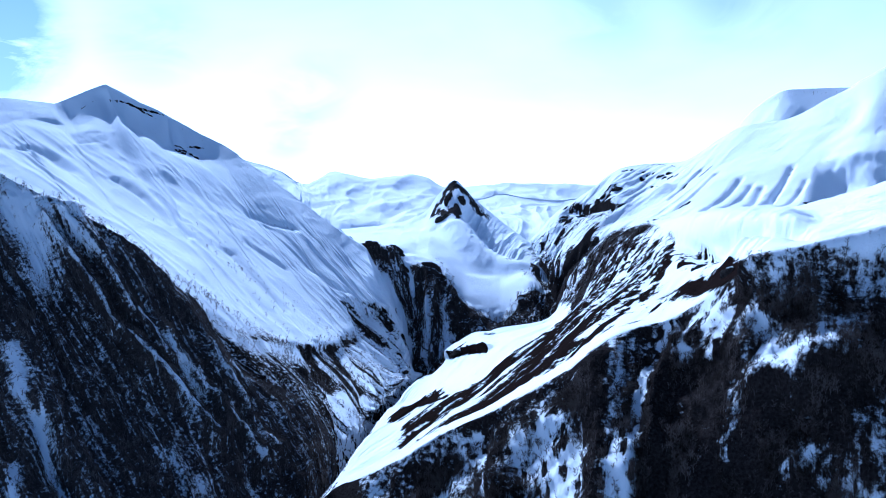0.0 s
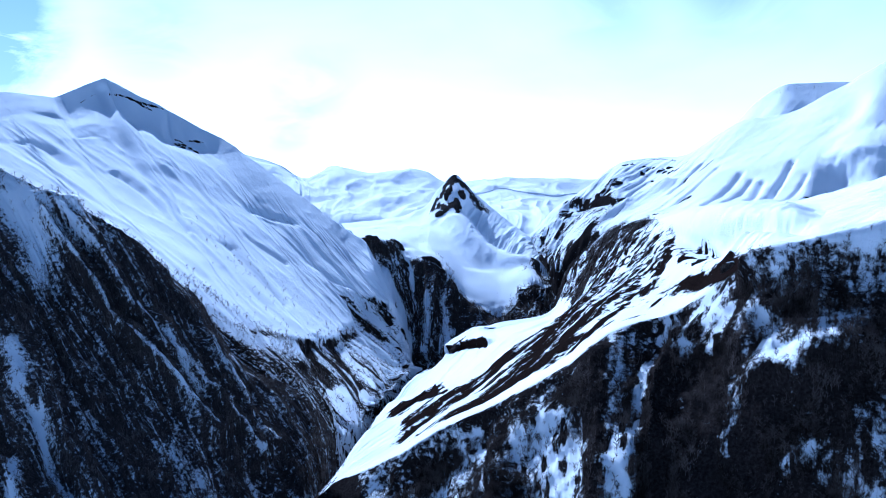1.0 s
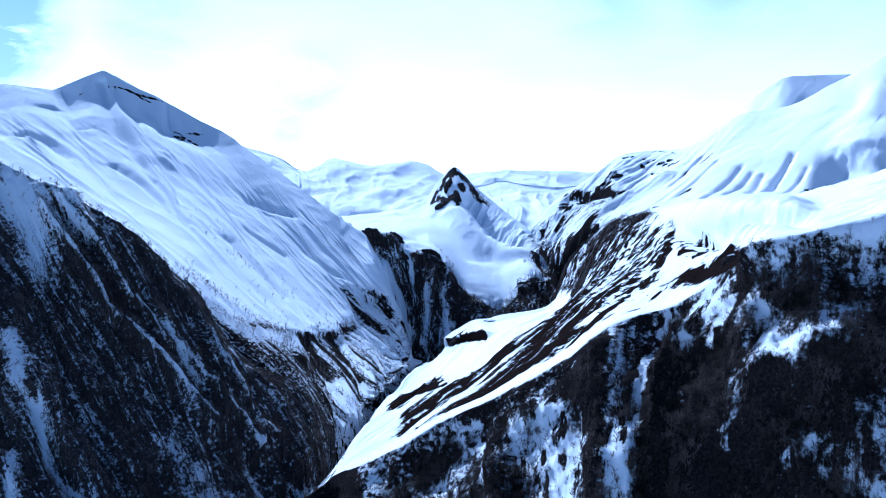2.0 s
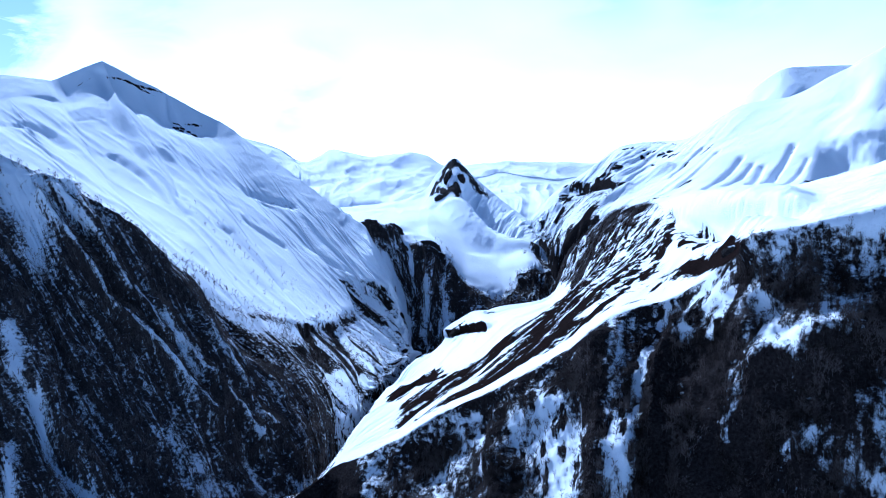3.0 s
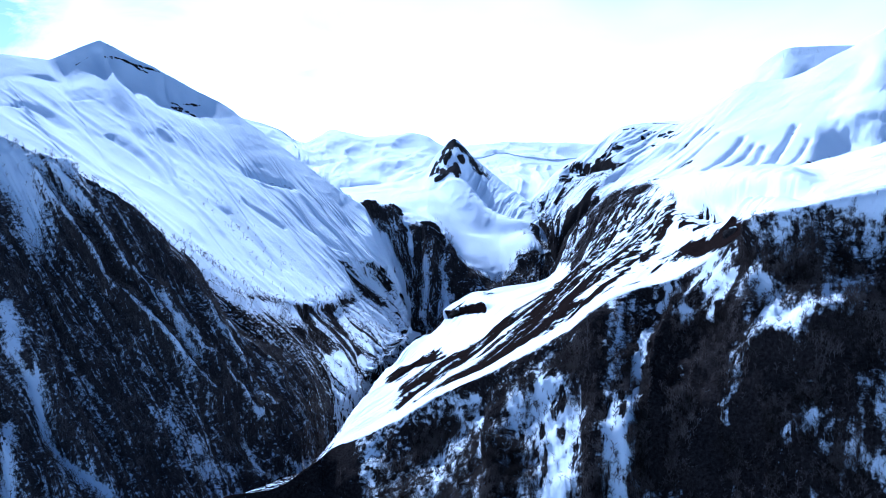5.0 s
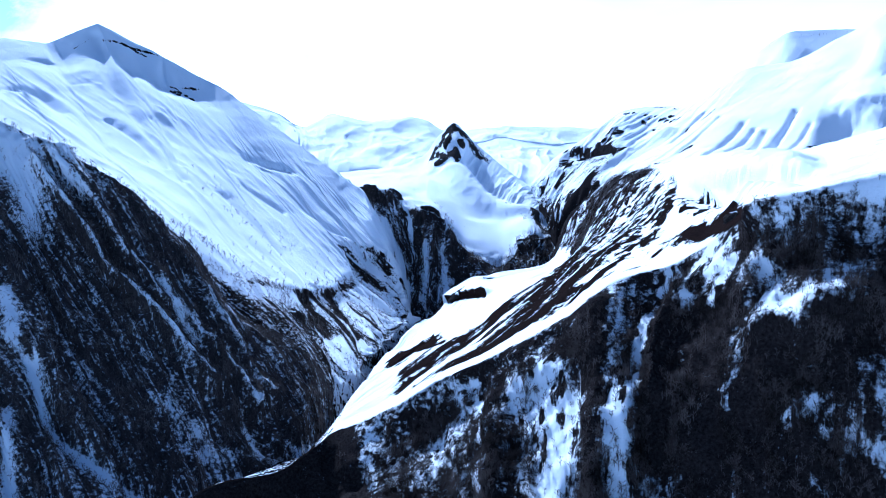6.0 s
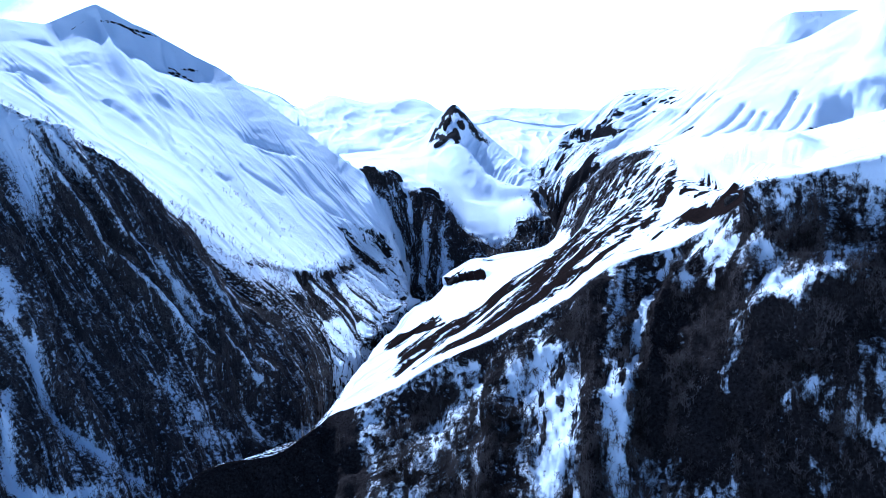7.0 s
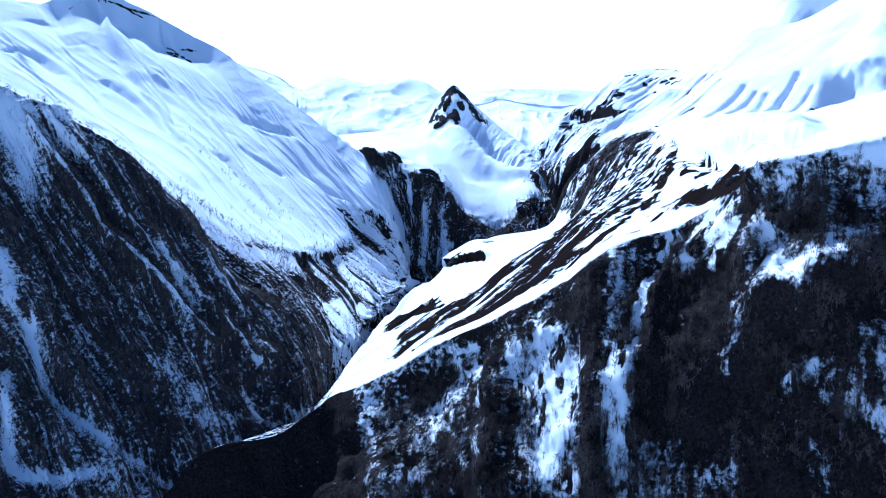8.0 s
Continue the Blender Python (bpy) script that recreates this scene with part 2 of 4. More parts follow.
def landform(name, ribs, nu, nv, mat, label, relief, bare, crest, back=(250, 650), foot=120, seed=1, u_soft=0.9, v_soft=0.75, stream=None, face_mat=None):
    """A mountain as one sheet over its ribs, with gullies down the fall line. relief(land) gives metres along the normal, bare(land) 0 to 1."""
    rows = []
    for r in ribs:
        pts = list(r)
        if foot:
            pts.insert(0, Vector((pts[0].x, pts[0].y - foot, -40.0)))
        if back:
            c = pts[-1]
            pts.append(Vector((c.x * (1 + back[0] / c.y), c.y + back[0], c.z * 0.55)))
            pts.append(Vector((c.x * (1 + back[1] / c.y), c.y + back[1], -40.0)))
        else:
            c = pts[-1]
            pts.append(Vector((c.x, c.y + 150, -40.0)))
        rows.append(pts)
    net = np.array([[tuple(p) for p in r] for r in rows])            # stations, points, 3
    crest += 1 if foot else 0
    k = net.shape[1]
    # more rows where the flank is long and seen, fewer behind the crest
    length = np.linalg.norm(np.diff(net, axis=1), axis=2).mean(axis=0)
    share = length * np.where(np.arange(k - 1) >= crest, 0.25 if back else 0.8, 1.0)
    if foot:
        share[0] *= 0.3
    cum = np.concatenate([[0], np.cumsum(share)])
    tv = np.interp(np.linspace(0, cum[-1], nv), cum, np.arange(k))
    span = np.linalg.norm(np.diff(net[:, crest], axis=0), axis=1)
    cu = np.concatenate([[0], np.cumsum(span)])
    tu = np.interp(np.linspace(0, cu[-1], nu), cu, np.arange(len(net)))
    grid = spline(net, tu, u_soft)                                    # nu, k, 3
    down = grid.transpose(1, 0, 2)                                    # a sharp break along the crest
    near, far = tv <= crest, tv > crest
    grid = np.concatenate([spline(down[:crest + 1], tv[near], v_soft), spline(down[crest:], tv[far] - crest, v_soft)]).transpose(1, 0, 2)
    land = Land()
    land.P = grid
    land.S = np.broadcast_to(tu[:, None], (nu, nv))                   # station
    land.T = np.broadcast_to((tv - crest)[None, :], (nu, nv))         # 0 on the crest, negative in front
    land.U = np.broadcast_to(np.linspace(0, cu[-1], nu)[:, None], (nu, nv))
    land.V = np.broadcast_to(np.interp(tv, np.arange(k), np.concatenate([[0], np.cumsum(length)]))[None, :], (nu, nv))
    du, dv = np.gradient(grid, axis=0), np.gradient(grid, axis=1)
    N = np.cross(du, dv)
    N /= np.linalg.norm(N, axis=2, keepdims=True) + 1e-9
    N *= np.sign(N[..., 2:3] + 1e-6)
    land.N = N
    land.grid = grid
    land.sway = fractal(grid[..., 0] / 38, grid[..., 1] / 38, grid[..., 2] / 38, 4, seed + 90, 0.6)
    land.swerve = fractal(grid[..., 0] / 38, grid[..., 1] / 38, grid[..., 2] / 38, 4, seed + 190, 0.6)
    land.P = grid + N * relief(land)[..., None]
    du, dv = np.gradient(land.P, axis=0), np.gradient(land.P, axis=1)
    N = np.cross(du, dv)
    N /= np.linalg.norm(N, axis=2, keepdims=True) + 1e-9
    land.N = N * np.sign(N[..., 2:3] + 1e-6)
    land.bare = np.clip(bare(land), 0, 1)
    verts = land.P.reshape(-1, 3)
    i = np.arange(nu * nv).reshape(nu, nv)
    quads = np.stack([i[:-1, :-1], i[1:, :-1], i[1:, 1:], i[:-1, 1:]], axis=-1).reshape(-1, 4)
    mesh = bpy.data.meshes.new(name)
    mesh.vertices.add(len(verts))
    mesh.vertices.foreach_set("co", verts.astype(np.float32).ravel())
    mesh.loops.add(quads.size)
    mesh.loops.foreach_set("vertex_index", quads.astype(np.int32).ravel())
    mesh.polygons.add(len(quads))
    mesh.polygons.foreach_set("loop_start", np.arange(0, quads.size, 4, dtype=np.int32))
    mesh.polygons.foreach_set("use_smooth", np.ones(len(quads), dtype=bool))
    mesh.update(calc_edges=True)
    mesh.attributes.new("bare", "FLOAT", "POINT").data.foreach_set("value", land.bare.astype(np.float32).ravel())
    flow = np.stack([*(stream(land) if stream else (land.U, land.V)), np.zeros_like(land.U)], axis=-1)
    mesh.attributes.new("flow", "FLOAT_VECTOR", "POINT").data.foreach_set("vector", flow.astype(np.float32).ravel())
    mesh.materials.append(mat)
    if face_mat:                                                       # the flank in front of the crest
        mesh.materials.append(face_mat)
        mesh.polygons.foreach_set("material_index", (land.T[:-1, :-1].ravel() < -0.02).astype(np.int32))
    land.ob = tagged(new(name, mesh), label, "mountain", kind="structure")
    return land


def gullies(land, width, long=7.0, octaves=4, seed=0, lean=0.0):
    """Sharp ribs and rounded runnels that follow the fall line, 0 to 1."""
    bend = fractal(land.U / 420, land.V / 420, 0.5, 2, seed + 3) * width * 0.8 + fractal(land.U / 60, land.V / 90, 0.2, 2, seed + 5) * width * 0.07
    return fractal((land.U + bend + lean * land.V) / width, land.V / (width * long), seed * 1.37, octaves, seed, 0.5, True)


def rough(land, size, octaves=5, seed=0, gain=0.5):
    return fractal(land.P[..., 0] / size, land.P[..., 1] / size, land.P[..., 2] / size, octaves, seed, gain)


def steepness(land):
    return 1 - land.N[..., 2]


# ground sheet to the horizon
def ground_sheet():
    n = 160
    a = np.linspace(-1, 1, n)
    a = np.sign(a) * np.abs(a) ** 1.4 * 4900
    X, Y = np.meshgrid(a, a + 0, indexing="ij")
    Z = 8 * fractal(X / 300, Y / 300, 0.3, 4, 5) + 2
    mesh = bpy.data.meshes.new("ground")
    i = np.arange(n * n).reshape(n, n)
    quads = np.stack([i[:-1, :-1], i[1:, :-1], i[1:, 1:], i[:-1, 1:]], axis=-1).reshape(-1, 4)
    mesh.from_pydata(np.stack([X, Y, Z], -1).reshape(-1, 3).tolist(), [], quads.tolist())
    mesh.polygons.foreach_set("use_smooth", np.ones(len(quads), dtype=bool))
    mesh.attributes.new("bare", "FLOAT", "POINT").data.foreach_set("value", np.full(n * n, 0.12, np.float32))
    flow = np.stack([X, Y, 0 * X], -1)
    mesh.attributes.new("flow", "FLOAT_VECTOR", "POINT").data.foreach_set("vector", flow.astype(np.float32).ravel())
    mesh.materials.append(snow_mat)
    tagged(new("ground", mesh), "snow-covered valley floor between the mountains", "ground", kind="structure")


ground_sheet()

right_spur_ribs = []
rib(right_spur_ribs, (-226, 580, 28), (-225, 606, 46), (-217, 623, 80), (-249, 780, 24), (-270, 977, -41), (-249, 1125, -70))
rib(right_spur_ribs, (-186, 601, 42), (-191, 637, 65), (-192, 665, 101), (-214, 812, 50), (-227, 1029, -6), (-203, 1177, -40))
rib(right_spur_ribs, (-160, 631, 49), (-168, 668, 79), (-173, 696, 119), (-181, 843, 69), (-182, 1060, 9), (-167, 1228, -27))
rib(right_spur_ribs, (-115, 662, 53), (-121, 699, 83), (-125, 731, 120), (-136, 883, 68), (-133, 1081, 28), (-127, 1279, -13))
rib(right_spur_ribs, (-88, 658, 68), (-95, 719, 92), (-99, 757, 131), (-107, 915, 93), (-98, 1133, 67), (-92, 1332, 36))
rib(right_spur_ribs, (-61, 653, 82), (-73, 730, 106), (-84, 777, 138), (-82, 946, 121), (-77, 1284, 76), (-70, 1483, 47))
rib(right_spur_ribs, (-26, 625, 107), (-30, 722, 136), (-39, 763, 161), (-43, 987, 133), (-44, 1484, 63), (-51, 1832, 21))
rib(right_spur_ribs, (6, 610, 113), (3, 716, 164), (-2, 745, 188), (1, 1018, 153), (-6, 1584, 64), (-18, 1912, 20))
rib(right_spur_ribs, (30, 576, 128), (34, 690, 185), (33, 731, 207), (42, 1069, 165), (38, 1666, 90), (24, 1885, 63))
rib(right_spur_ribs, (54, 566, 132), (62, 681, 204), (63, 717, 226), (85, 1110, 186), (103, 1708, 122), (103, 1887, 101))
rib(right_spur_ribs, (77, 561, 135), (87, 672, 219), (92, 708, 245), (137, 1142, 210), (190, 1709, 143), (199, 1887, 113))
rib(right_spur_ribs, (104, 557, 137), (122, 663, 241), (130, 710, 273), (194, 1174, 244), (240, 1741, 179), (241, 2009, 141))
rib(right_spur_ribs, (132, 547, 141), (152, 653, 243), (175, 711, 286), (261, 1196, 281), (298, 1747, 272), (260, 2012, 189))
rib(right_spur_ribs, (163, 527, 150), (188, 620, 269), (210, 688, 318), (306, 1129, 330), (350, 1699, 316), (323, 1897, 268))
rib(right_spur_ribs, (186, 513, 156), (209, 605, 279), (224, 669, 336), (357, 1080, 345), (430, 1551, 347), (456, 1798, 296))
rib(right_spur_ribs, (212, 508, 158), (231, 595, 284), (254, 659, 343), (398, 1020, 353), (523, 1451, 353), (593, 1698, 300))
rib(right_spur_ribs, (241, 498, 162), (275, 586, 289), (305, 655, 356), (452, 982, 378), (607, 1353, 385), (719, 1599, 324))
rib(right_spur_ribs, (302, 493, 164), (340, 576, 291), (377, 650, 369), (563, 983, 404), (739, 1306, 439), (910, 1601, 343))
left_spur_ribs = []
rib(left_spur_ribs, (-517, 759, 5), (-600, 917, 127), (-690, 1088, 310), (-776, 1262, 544))
rib(left_spur_ribs, (-350, 749, 10), (-423, 917, 127), (-493, 1065, 266), (-555, 1194, 408))
rib(left_spur_ribs, (-309, 749, 10), (-372, 921, 114), (-427, 1058, 229), (-480, 1181, 370))
rib(left_spur_ribs, (-266, 760, 15), (-320, 930, 100), (-360, 1056, 204), (-405, 1174, 333))
rib(left_spur_ribs, (-232, 770, 15), (-272, 939, 86), (-302, 1059, 171), (-337, 1166, 273))
rib(left_spur_ribs, (-209, 790, 15), (-237, 959, 74), (-256, 1067, 137), (-289, 1167, 217))
rib(left_spur_ribs, (-192, 820, 11), (-209, 978, 62), (-224, 1081, 104), (-253, 1174, 159))
rib(left_spur_ribs, (-177, 869, 5), (-179, 1007, 52), (-186, 1104, 81), (-204, 1197, 129))
rib(left_spur_ribs, (-159, 920, 12), (-155, 1027, 46), (-155, 1099, 70), (-161, 1166, 104))
rib(left_spur_ribs, (-146, 945, 14), (-140, 1007, 40), (-134, 1058, 58), (-130, 1109, 80))
rib(left_spur_ribs, (-137, 945, 14), (-133, 976, 26), (-127, 1007, 40), (-124, 1047, 51))
left_mountain_ribs = []
rib(left_mountain_ribs, (-546, 1234, 69), (-616, 1312, 208), (-843, 1548, 307), (-1191, 1906, 426), (-1524, 2316, 573))
rib(left_mountain_ribs, (-407, 1266, 107), (-429, 1346, 269), (-603, 1601, 343), (-861, 2009, 464), (-1096, 2368, 615))
rib(left_mountain_ribs, (-328, 1257, 117), (-370, 1364, 234), (-534, 1619, 314), (-762, 2028, 453), (-984, 2418, 608))
rib(left_mountain_ribs, (-196, 1235, 84), (-291, 1411, 179), (-449, 1698, 290), (-654, 2087, 443), (-851, 2421, 657))
rib(left_mountain_ribs, (-135, 1214, 67), (-225, 1538, 137), (-368, 1795, 248), (-535, 2124, 388), (-702, 2456, 582))
rib(left_mountain_ribs, (-106, 1313, 57), (-176, 1687, 104), (-298, 1893, 212), (-440, 2152, 343), (-574, 2462, 510))
rib(left_mountain_ribs, (-87, 1533, 45), (-126, 1765, 80), (-235, 1932, 185), (-347, 2129, 306), (-462, 2368, 440))
rib(left_mountain_ribs, (-62, 1743, 36), (-92, 1824, 59), (-178, 1930, 162), (-275, 2107, 269), (-358, 2303, 371))
rib(left_mountain_ribs, (-54, 1833, 35), (-77, 1865, 69), (-138, 1940, 150), (-196, 2064, 215), (-240, 2189, 293))
rib(left_mountain_ribs, (-55, 1883, 37), (-75, 1906, 85), (-111, 1939, 144), (-141, 1983, 204), (-169, 2086, 257))
rib(left_mountain_ribs, (-54, 1913, 38), (-68, 1925, 65), (-84, 1941, 91), (-96, 1958, 124), (-105, 1976, 163))
rock_peak_ribs = []
rib(rock_peak_ribs, (-161, 2170, 148), (-191, 2226, 249), (-215, 2347, 256), (-254, 2598, 266), (-317, 2899, 270))
rib(rock_peak_ribs, (-58, 1982, 25), (-110, 2206, 244), (-123, 2326, 250), (-145, 2598, 266), (-178, 2879, 276))
rib(rock_peak_ribs, (-34, 1952, 19), (-44, 2184, 206), (-54, 2326, 243), (-65, 2598, 271), (-71, 2831, 308))
rib(rock_peak_ribs, (1, 1932, 17), (10, 2162, 186), (-6, 2315, 223), (-19, 2599, 281), (-15, 2795, 374))
rib(rock_peak_ribs, (68, 2015, 68), (56, 2118, 118), (52, 2293, 190), (43, 2559, 290), (35, 2787, 416))
rib(rock_peak_ribs, (134, 2015, 74), (134, 2107, 102), (131, 2282, 178), (107, 2537, 261), (90, 2794, 365))
rib(rock_peak_ribs, (182, 2016, 92), (196, 2131, 168), (190, 2263, 193), (181, 2516, 232), (172, 2780, 296))
rib(rock_peak_ribs, (221, 2038, 114), (230, 2131, 159), (232, 2232, 179), (245, 2474, 202), (254, 2736, 232))
rib(rock_peak_ribs, (247, 2059, 136), (255, 2110, 155), (264, 2191, 159), (288, 2391, 161), (317, 2642, 169))
back_hill_ribs = []
rib(back_hill_ribs, (-950, 3297, 225), (-1065, 3708, 404), (-1238, 4318, 562))
rib(back_hill_ribs, (-656, 3299, 265), (-735, 3708, 404), (-854, 4316, 526))
rib(back_hill_ribs, (-530, 3249, 266), (-603, 3706, 371), (-705, 4263, 479))
rib(back_hill_ribs, (-426, 3198, 259), (-501, 3603, 329), (-569, 4009, 411))
rib(back_hill_ribs, (-345, 3148, 261), (-405, 3604, 340), (-479, 4163, 474))
rib(back_hill_ribs, (-229, 3098, 257), (-272, 3554, 340), (-323, 4060, 431))
rib(back_hill_ribs, (-81, 3078, 263), (-102, 3504, 351), (-99, 3961, 446))
rib(back_hill_ribs, (29, 3078, 254), (12, 3504, 341), (-9, 3908, 406))
rib(back_hill_ribs, (139, 3076, 217), (133, 3400, 281), (127, 3804, 337))
far_hill_ribs = []
rib(far_hill_ribs, (-180, 3596, 211), (-200, 4003, 311), (-225, 4507, 370))
rib(far_hill_ribs, (96, 3496, 216), (109, 4004, 323), (123, 4509, 402))
rib(far_hill_ribs, (235, 3396, 211), (276, 4004, 323), (314, 4560, 413))
rib(far_hill_ribs, (356, 3396, 211), (419, 4004, 323), (490, 4560, 421))
rib(far_hill_ribs, (518, 3397, 221), (609, 4004, 323), (693, 4560, 413))
rib(far_hill_ribs, (699, 3496, 216), (799, 4004, 323), (899, 4510, 423))
valley_hill_ribs = []
rib(valley_hill_ribs, (103, 3096, 226), (102, 3351, 293), (101, 3705, 349))
rib(valley_hill_ribs, (192, 3046, 219), (211, 3351, 293), (225, 3757, 382))
rib(valley_hill_ribs, (269, 2995, 213), (296, 3300, 284), (321, 3706, 369))
rib(valley_hill_ribs, (314, 2996, 222), (355, 3301, 294), (442, 3705, 360))
rib(valley_hill_ribs, (403, 2996, 231), (463, 3301, 294), (563, 3706, 371))
right_mountain_ribs = []
rib(right_mountain_ribs, (239, 2343, 200), (239, 2415, 216), (239, 2496, 233), (241, 2597, 251))
rib(right_mountain_ribs, (253, 2112, 180), (249, 2225, 223), (267, 2348, 270), (296, 2481, 329))
rib(right_mountain_ribs, (267, 2073, 196), (280, 2176, 252), (317, 2310, 310), (363, 2434, 377))
rib(right_mountain_ribs, (305, 1926, 255), (337, 2049, 302), (384, 2223, 366), (444, 2408, 440))
rib(right_mountain_ribs, (337, 1847, 271), (388, 2000, 322), (455, 2184, 381), (537, 2399, 455))
rib(right_mountain_ribs, (381, 1748, 288), (432, 1881, 337), (508, 2084, 394), (594, 2309, 462))
rib(right_mountain_ribs, (438, 1648, 303), (499, 1802, 360), (605, 2057, 436), (710, 2303, 535))
rib(right_mountain_ribs, (513, 1579, 311), (589, 1753, 376), (703, 2009, 464), (821, 2255, 558))
rib(right_mountain_ribs, (567, 1499, 319), (659, 1693, 381), (786, 1950, 485), (920, 2208, 613))
rib(right_mountain_ribs, (622, 1439, 325), (710, 1603, 391), (837, 1861, 502), (998, 2161, 663))
rib(right_mountain_ribs, (774, 1420, 330), (863, 1554, 399), (1023, 1812, 531), (1242, 2168, 788))
table_mountain_ribs = []
rib(table_mountain_ribs, (659, 2603, 351), (697, 2756, 398), (772, 3054, 455))
rib(table_mountain_ribs, (752, 2554, 367), (811, 2759, 447), (916, 3061, 560))
rib(table_mountain_ribs, (813, 2555, 382), (885, 2762, 496), (992, 3066, 642))
rib(table_mountain_ribs, (904, 2555, 397), (975, 2765, 545), (1082, 3069, 703))
rib(table_mountain_ribs, (980, 2555, 397), (1057, 2765, 545), (1169, 3091, 715))
rib(table_mountain_ribs, (1071, 2555, 397), (1155, 2765, 545), (1301, 3123, 723))
rib(table_mountain_ribs, (1268, 2555, 397), (1367, 2765, 545), (1540, 3123, 732))
rib(table_mountain_ribs, (1541, 2555, 397), (1662, 2765, 545), (1873, 3126, 769))


# ---- the near spur: wooded face towards the camera, streaked scree slope behind its crest
def fall_lines(L):
    """On the slope behind the crest: which fall line a place lies on, and how far along the spur."""
    return L.T - np.interp(L.S, [4.0, 6.5, 7.0, 10.5, 11.2, 13.0, 15.0], [-0.7, 0.0, 0.1, 0.7, 0.88, 1.5, 2.2]), L.S


def spur_stream(L):
    """Across and along the fall line: down the ribs on the face, slantwise on the slope behind the crest."""
    c, along = fall_lines(L)
    behind = step(-0.02, 0.02, L.T)
    return L.U + behind * (c * 230 - L.U), L.V + behind * (along * 60 - L.V)


def scree_share(L):
    """Where the slope behind the crest shows brown scree."""
    low = np.interp(L.S, [6.0, 7.2, 8.3, 9.3, 10.4, 11.0, 11.6, 12.3, 13.0], [0.25, 0.14, 0.20, 0.24, 0.16, 0.16, 0.35, 0.84, 1.5])
    top = np.interp(L.S, [5.6, 6.2, 6.8, 7.7, 8.6, 9.5, 10.5, 11.4, 12.5, 13.0], [0.6, 0.85, 0.95, 1.0, 1.12, 1.2, 1.6, 2.14, 2.6, 2.7])
    wave = 0.12 * fractal(L.U / 25, L.V / 60, 0.4, 4, 39)
    return step(low - 0.04, low + 0.06, L.T + wave) * step(top + 0.06, top - 0.08, L.T + wave) * step(5.7, 6.4, L.S) * step(13.3, 12.4, L.S)


def spur_relief(L):
    face = step(0.0, -0.35, L.T)
    slope = step(0.02, 0.4, L.T) * step(3.2, 2.4, L.T)
    g = gullies(L, 60, 6, 5, 11) - 0.45
    c, along = fall_lines(L)
    s = fractal(c / 0.13, along / 3.2, 0.4, 4, 23, 0.55, True) - 0.45
    rim = np.interp(L.S, [7.5, 7.75, 8.18, 8.55, 9.0], [2.75, 2.5, 1.9, 1.62, 1.5]) + 0.03 * L.sway
    ledge = step(rim, rim + 0.02, L.T) * step(7.5, 7.7, L.S) * step(8.9, 8.5, L.S)
    cliff = step(1.25, 1.5, L.T) * step(5.0, 5.5, L.S) * step(7.3, 6.6, L.S)
    hollow = blobs(L.S, L.T, [(13.0, 0.75, 0.4, 0.3, -24), (15.4, 0.3, 0.6, 0.12, -10), (12.75, 0.95, 0.2, 0.3, -16), (14.0, 1.2, 0.9, 0.3, 8), (7.9, 1.6, 0.5, 0.2, -9), (12.5, 0.3, 0.2, 0.15, -9)])
    brow = np.interp(L.S, [13.0, 13.4, 13.8, 14.3, 14.9], [1.05, 0.85, 0.72, 0.6, 0.5]) + 0.05 * L.sway
    hollow = hollow + step(13.0, 13.5, L.S) * step(15.2, 14.5, L.S) * (13 * step(brow - 0.035, brow + 0.035, L.T) * step(brow + 1.1, brow + 0.12, L.T) - 15 * np.exp(-(((L.T - brow + 0.1) / 0.1) ** 2)))
    gully = (24 * np.clip(-L.T / 1.4, 0, 1) - 13) * vein(L, 15, (11.9, -0.05), (11.62, -0.54), (11.6, -1.1), (11.35, -1.5), wobble=0.2) + 15 * vein(L, 14, (13.84, -1.16), (14.7, -1.22), (15.2, -1.1), wobble=0.2) - 8 * vein(L, 14, (13.9, -0.75), (14.8, -0.75), wobble=0.2) + 13 * vein(L, 9, (12.05, -0.5), (12.05, -1.0), (11.9, -1.4)) + 11 * vein(L, 12, (10.6, -0.4), (10.75, -1.2), (10.65, -1.95)) + 9 * vein(L, 10, (8.2, -0.9), (8.1, -1.5), (8.2, -1.95))
    return (face * (g * 8 + rough(L, 60, 6, 3, 0.55) * 15 + gully) + slope * (s * 7 + rough(L, 70, 5, 7) * 4) + 13 * ledge - 2 * cliff + hollow
            + 14 * np.exp(-(((L.T + 0.2) / 0.15) ** 2)) * step(13.0, 13.8, L.S) + rough(L, 12, 3, 9) * 0.5 + step(0.3, 0.0, np.abs(L.T)) * rough(L, 35, 4, 12) * 2.0)


